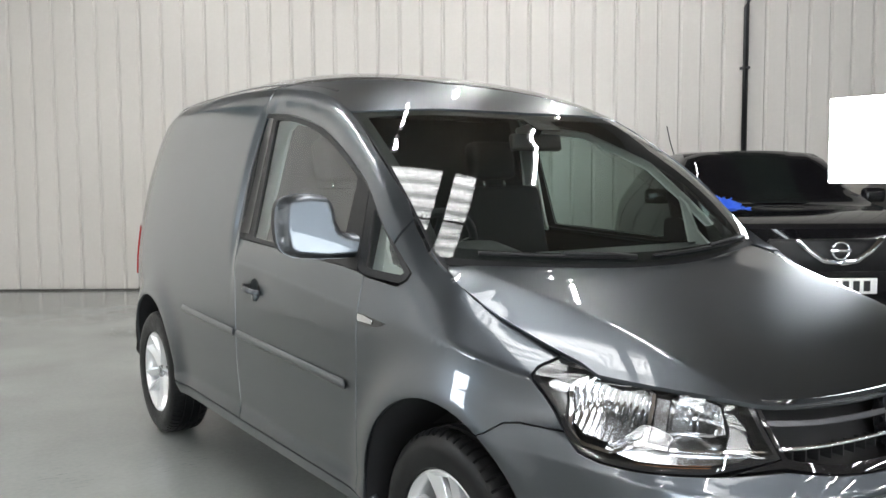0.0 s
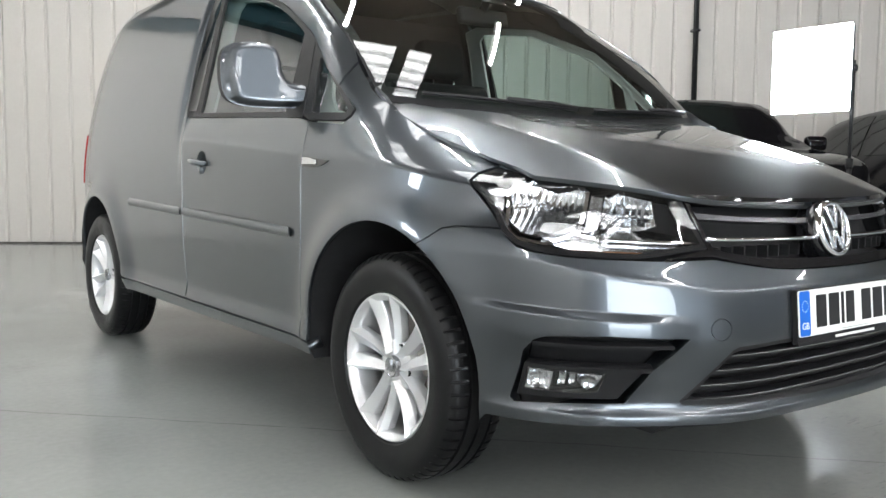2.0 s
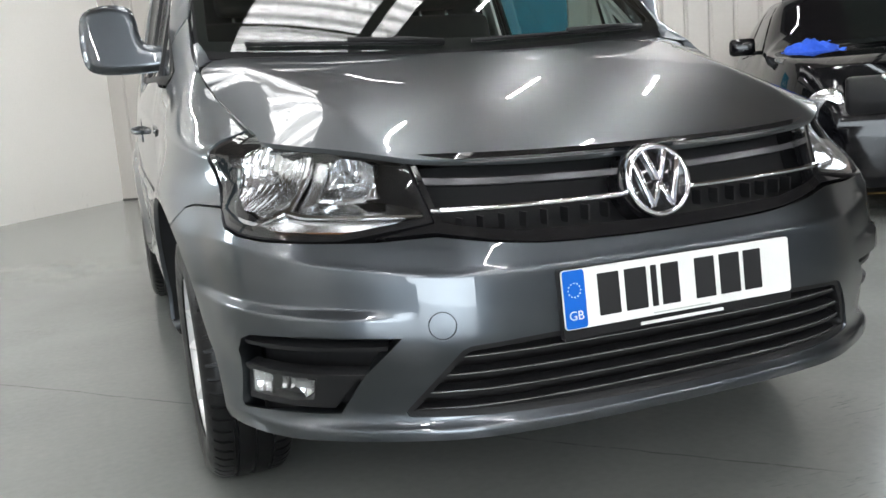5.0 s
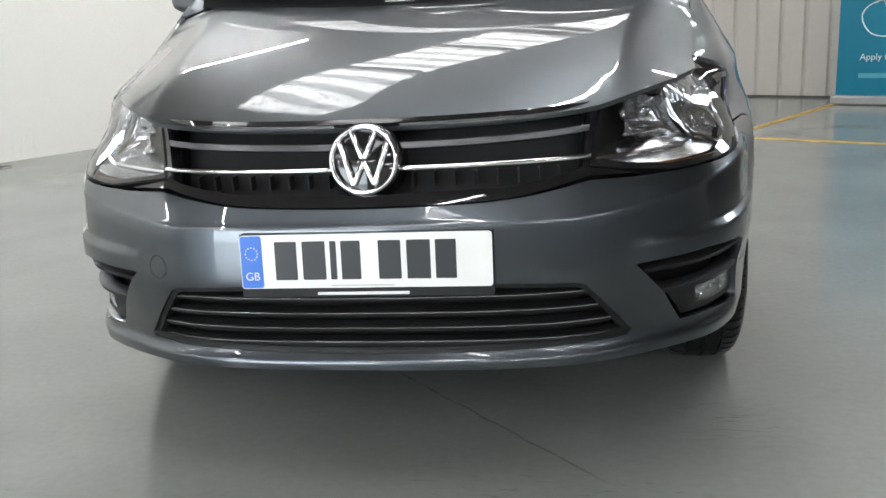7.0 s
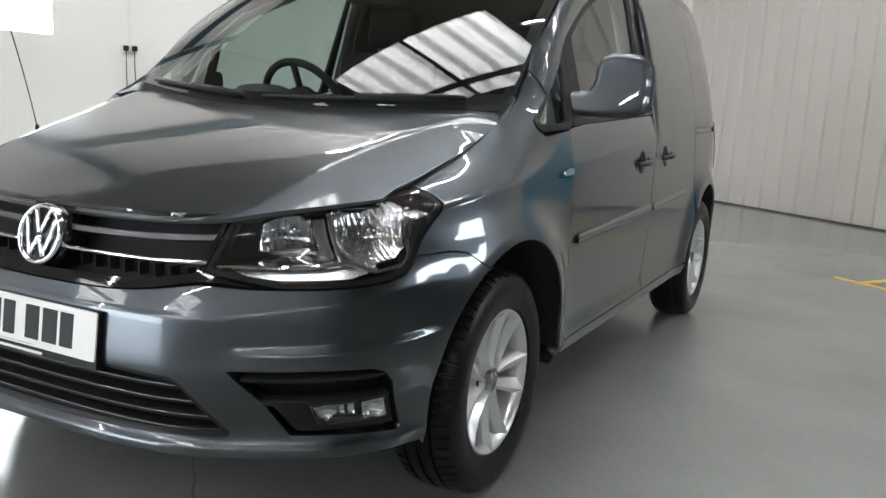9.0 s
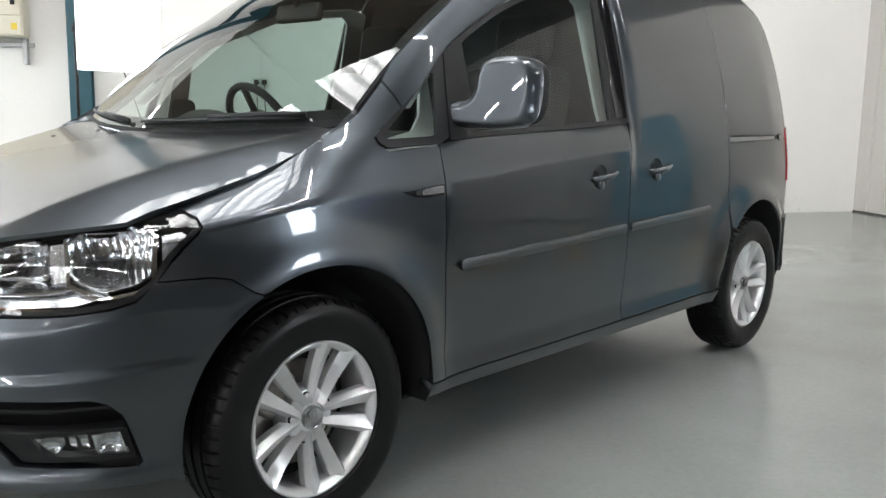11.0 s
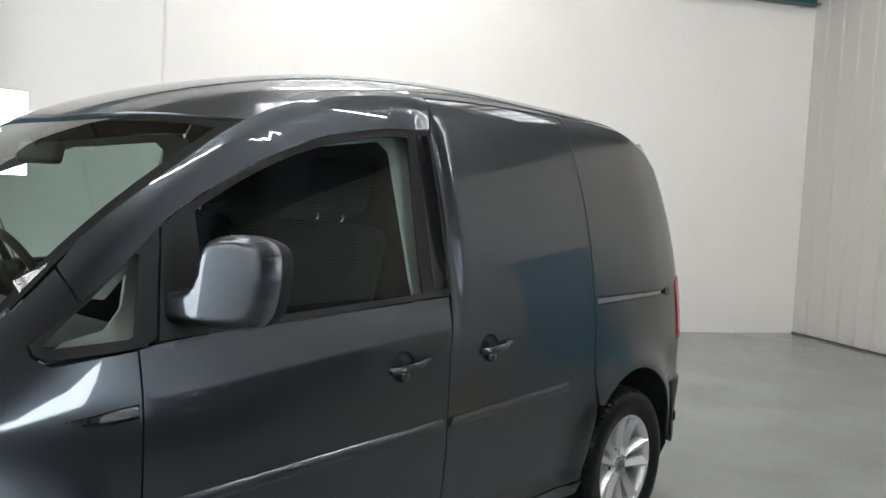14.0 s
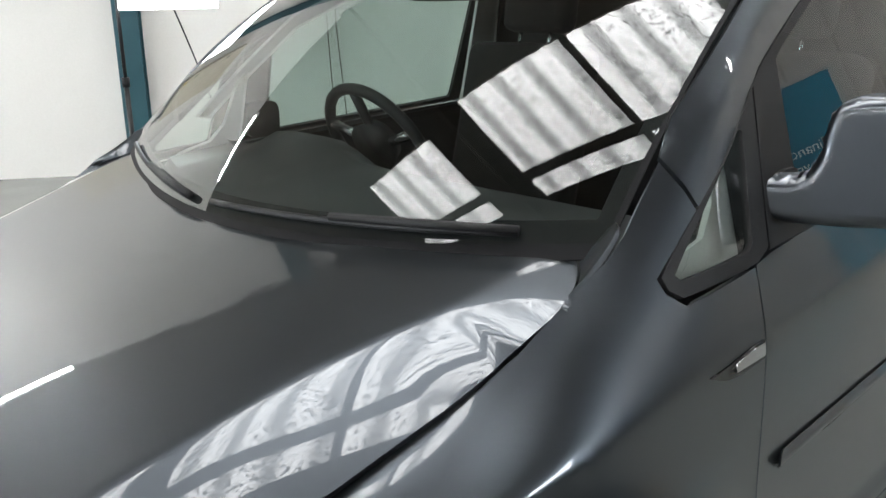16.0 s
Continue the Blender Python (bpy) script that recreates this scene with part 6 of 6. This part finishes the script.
# ---- parked cars ----
def car(name, label, at, L, W, Ht, nose_z, hood_z0, hood_z1, hood_len, roof0, roof1, wheel_r, front_oh, base, kind_):
    """A black hatchback facing its own -y: lofted body, glazed upper part, wheels, lamps and mirrors."""
    t = thing(name, label, "car", at, HT, "parked cars")
    hw = W / 2
    prof = curve1([(0, nose_z + 0.1), (0.05, hood_z0), (hood_len * 0.5, (hood_z0 + hood_z1) / 2 + 0.03), (hood_len, hood_z1), (roof0, Ht - 0.02), ((roof0 + roof1) / 2, Ht), (roof1, Ht - 0.06), (L - 0.15, hood_z1 + 0.12), (L, 0.75)])
    belt = hood_z1 - 0.02
    bm = bmesh.new()
    rows = []
    n = 44
    for i in range(n + 1):
        y = L * i / n
        u = i / n
        k = (1 - abs(2 * u - 1) ** 5) ** 0.35 if 0 < u < 1 else 0.0
        w = hw * (0.66 + 0.34 * k)
        top = prof(y)
        row = []
        zb = min(belt, top - 0.02)
        for zf, xf in ((0.0, 0.86), (0.10, 0.95), (0.35, 0.985), (0.62, 1.0), (0.85, 0.97), (1.0, 0.93)):
            row.append((w * xf, y, 0.20 + (zb - 0.20) * zf))
        g = top - zb
        for f, xf in ((0.35, 0.86), (0.7, 0.77), (0.9, 0.69), (0.985, 0.50), (1.0, 0.0)):
            q = xf if g > 0.12 else 0.93 - (0.93 - xf) * (0.35 + 0.65 * g / 0.12) * (0.5 if xf > 0.6 else 1)
            row.append((w * q, y, zb + g * f))
        full = row + [(-p[0], p[1], p[2]) for p in row[-2::-1]]
        rows.append(full)
    loft(bm, rows, closed=True)
    bmesh.ops.recalc_face_normals(bm, faces=bm.faces)
    sharp(part("body", bm, BLACKPAINT, t), 50)

    def skin(y, f, s, out=0.006):
        """A point on the upper part's side, f of the way from the belt to the roof."""
        top = prof(y)
        zb = min(belt, top - 0.02)
        u = y / L
        w = hw * (0.66 + 0.34 * (1 - abs(2 * u - 1) ** 5) ** 0.35)
        xf = float(np.interp(f, (0, 0.35, 0.7, 0.9, 1), (0.93, 0.86, 0.77, 0.69, 0.5)))
        return (s * (w * xf + out), y, zb + (top - zb) * f)
    for s in (1, -1):
        for y0, y1, y2, y3 in ((hood_len + 0.45, (roof0 + roof1) / 2 - 0.12, roof0 + 0.12, (roof0 + roof1) / 2 - 0.12), ((roof0 + roof1) / 2 - 0.02, roof1 - 0.1, (roof0 + roof1) / 2 - 0.02, roof1 - 0.35)):
            bm = bmesh.new()
            g = [[skin(y0 + (y1 - y0) * i / 8 + ((y2 - y0) * (1 - i / 8) + (y3 - y1) * i / 8) * f, 0.08 + 0.76 * f, s) for i in range(9)] for f in (0, 0.25, 0.5, 0.75, 1)]
            loft(bm, g, closed=False, caps=False)
            part("side_window", bm, DARKGLASS, t)
        bm = bmesh.new()
        box(bm, 0.19, 0.10, 0.13, Matrix.Translation((s * (hw + 0.07), hood_len + 0.42, belt + 0.09)), 0.035, 3)
        part("door_mirror", bm, BLACKPAINT, t)
        bm = bmesh.new()
        box(bm, 0.10, 0.03, 0.03, Matrix.Translation((s * (hw - 0.03), hood_len + 0.43, belt + 0.04)), 0.01)
        part("mirror_arm", bm, BLACKPAINT, t)
        for wy in (front_oh, front_oh + base):
            w = new("wheel")
            w.parent = t
            m = Matrix.Translation((s * (hw - 0.105), wy, wheel_r)) @ Matrix.Scale(s, 4, (1, 0, 0))
            bm = bmesh.new()
            cyl(bm, wheel_r + 0.04, wheel_r + 0.04, 0.01, Matrix.Translation((s * (hw * 0.968), wy, wheel_r + 0.03)) @ Matrix.Rotation(radians(90), 4, "Y"), 40)
            part("wheel_arch", bm, DARK, w, smooth=False)
            bm = bmesh.new()
            lathe(bm, [(wheel_r * 0.68, 0.10), (wheel_r * 0.75, 0.118), (wheel_r * 0.9, 0.118), (wheel_r * 0.985, 0.095), (wheel_r, 0.06), (wheel_r, -0.08)], 40, m)
            part("tyre", bm, RUBBER, w)
            bm = bmesh.new()
            lathe(bm, [(wheel_r * 0.70, 0.112), (wheel_r * 0.66, 0.112), (wheel_r * 0.64, 0.09), (wheel_r * 0.6, 0.095)], 40, m)
            part("rim", bm, GREYALLOY, w)
            bm = bmesh.new()
            lathe(bm, [(0.001, 0.095), (wheel_r * 0.64, 0.095)], 30, m)
            part("wheel_back", bm, DARK, w)
            for k in range(10):
                a = 2 * math.pi * k / 10
                bm = bmesh.new()
                tube(bm, [m @ Vector((0.108, wheel_r * r * math.cos(a + 0.35 * r), wheel_r * r * math.sin(a + 0.35 * r))) for r in (0.12, 0.4, 0.66)], 0.012, 6)
                part("spoke", bm, GREYALLOY, w)
    # windscreen
    bm = bmesh.new()
    g = []
    for j in range(9):
        f = j / 8
        y = hood_len + 0.03 + (roof0 - hood_len - 0.06) * f
        z = prof(y)
        w = hw * (0.80 - 0.12 * f)
        g.append([(w * x, y + 0.10 * x * x, z + 0.012 - 0.05 * x * x * (1 - 0.4 * f)) for x in np.linspace(-1, 1, 13)])
    loft(bm, g, closed=False, caps=False)
    part("windscreen", bm, DARKGLASS, t)
    return t, hw, prof


c1, hw1, pr1 = car("black_crossover", "glossy black crossover car with round front lamps and chrome grille trim", hall(8.35, -4.30), 4.1, 1.76, 1.57, 0.55, 0.93, 1.09, 1.02, 1.78, 3.1, 0.33, 0.82, 2.53, 1)
for s in (1, -1):
    def lamp_disc(name, x, y, z, r, mtl, lean=0.0, sz=1.0):
        bm = bmesh.new()
        lathe(bm, [(0.0005, 0.02), (r * 0.55, 0.024), (r * 0.9, 0.012), (r, 0.0), (r * 1.02, -0.06)], 28, Matrix.Translation((x, y, z)) @ Matrix.Rotation(radians(-90 + lean), 4, "Z"))
        bmesh.ops.recalc_face_normals(bm, faces=bm.faces)
        return part(name, bm, mtl, c1)
    lamp_disc("round_lamp", s * 0.60, 0.06, 0.70, 0.125, REFLECT, s * 12)
    lamp_disc("fog_lamp", s * 0.66, 0.05, 0.40, 0.05, REFLECT, s * 10)
    bm = bmesh.new()
    loft(bm, [[(s * (0.62 + 0.20 * u), 0.16 + 0.42 * u + d, 0.93 + 0.10 * u + h * (1 - 0.7 * abs(2 * u - 0.9))) for d, h in ((-0.05, -0.045), (-0.02, 0.03), (0.08, 0.03), (0.08, -0.045))] for u in (0, 0.25, 0.5, 0.75, 1)])
    bmesh.ops.recalc_face_normals(bm, faces=bm.faces)
    part("upper_lamp", bm, REFLECT, c1)
    bm = bmesh.new()
    tube(bm, [(s * 0.30, -0.01, 0.88), (s * 0.22, -0.025, 0.80), (s * 0.12, -0.03, 0.73), (0, -0.03, 0.71)], 0.022, 8)
    part("chrome_trim", bm, CHROME, c1)
bm = bmesh.new()
box(bm, 1.0, 0.06, 0.24, Matrix.Translation((0, 0.02, 0.76)), 0.02)
part("grille", bm, PLASTIC, c1)
bm = bmesh.new()
tube(bm, [(0.06 * math.cos(a), -0.035, 0.80 + 0.06 * math.sin(a)) for a in (2 * math.pi * i / 24 for i in range(25))], 0.009, 8)
box(bm, 0.15, 0.012, 0.024, Matrix.Translation((0, -0.037, 0.80)), 0.003)
part("round_emblem", bm, CHROME, c1)
bm = bmesh.new()
box(bm, 0.52, 0.012, 0.111, Matrix.Translation((0, -0.045, 0.55)), 0.003)
part("number_plate", bm, PLATEW, c1, "white number plate")
for k in range(6):
    bm = bmesh.new()
    box(bm, 0.045, 0.004, 0.075, Matrix.Translation((-0.19 + 0.075 * k, -0.053, 0.55)))
    part("plate_mark", bm, INK, c1, smooth=False)
bm = bmesh.new()
tube(bm, [(-0.35, 3.0, 1.50), (-0.38, 3.1, 1.68), (-0.40, 3.18, 1.86)], 0.006, 6)
part("aerial", bm, BLACKMETAL, c1)
c2, hw2, pr2 = car("black_hatchback", "glossy black electric hatchback with multi-spoke wheels", hall(11.08, -4.12), 4.0, 1.74, 1.58, 0.55, 0.86, 1.06, 0.80, 1.62, 3.1, 0.345, 0.72, 2.57, 2)
for s in (1, -1):
    bm = bmesh.new()
    loft(bm, [[(s * (0.50 + 0.30 * u), 0.03 + 0.36 * u * u + d, 0.80 + 0.06 * u + h) for d, h in ((-0.02, -0.05), (-0.015, 0.05), (0.06, 0.05), (0.06, -0.05))] for u in (0, 0.25, 0.5, 0.75, 1)])
    bmesh.ops.recalc_face_normals(bm, faces=bm.faces)
    part("headlamp", bm, REFLECT, c2)
    bm = bmesh.new()
    lathe(bm, [(0.0005, 0.02), (0.04, 0.02), (0.05, 0.0), (0.05, -0.05)], 20, Matrix.Translation((s * 0.68, 0.10, 0.48)) @ Matrix.Rotation(radians(-90), 4, "Z"))
    part("fog_lamp", bm, REFLECT, c2)

# cloth on the bonnet of the crossover
cloth = thing("cleaning_cloth", "crumpled bright blue cleaning cloth lying on a black bonnet", "cloth")
bm = bmesh.new()
cw = hall(7.78, -3.32)
n = 22
grid = []
for i in range(n):
    row = []
    for j in range(n):
        u, v = i / (n - 1) - 0.5, j / (n - 1) - 0.5
        r = math.hypot(u, v)
        h = 0.10 * max(0, 1 - (r / 0.52) ** 2) * (0.65 + 0.9 * noise.noise(Vector((u * 6, v * 6, 3.1)))) + 0.03 * noise.noise(Vector((u * 14, v * 14, 8)))
        wob = 1 + 0.22 * noise.noise(Vector((u * 4 + 9, v * 4, 0)))
        x, y = u * 0.42 * wob, v * 0.36 * wob
        lx, ly = 7.78 + x - 8.35, -3.32 + y + 4.30
        row.append(bm.verts.new((cw.x + x * math.cos(radians(HT)) - y * math.sin(radians(HT)), cw.y + x * math.sin(radians(HT)) + y * math.cos(radians(HT)), pr1(ly) - 0.07 * min(1, (lx / hw1) ** 2) + 0.012 + max(0.0, h))))
    grid.append(row)
for i in range(n - 1):
    for j in range(n - 1):
        bm.faces.new((grid[i][j], grid[i + 1][j], grid[i + 1][j + 1], grid[i][j + 1]))
part("cloth_sheet", bm, BLUECLOTH, cloth)
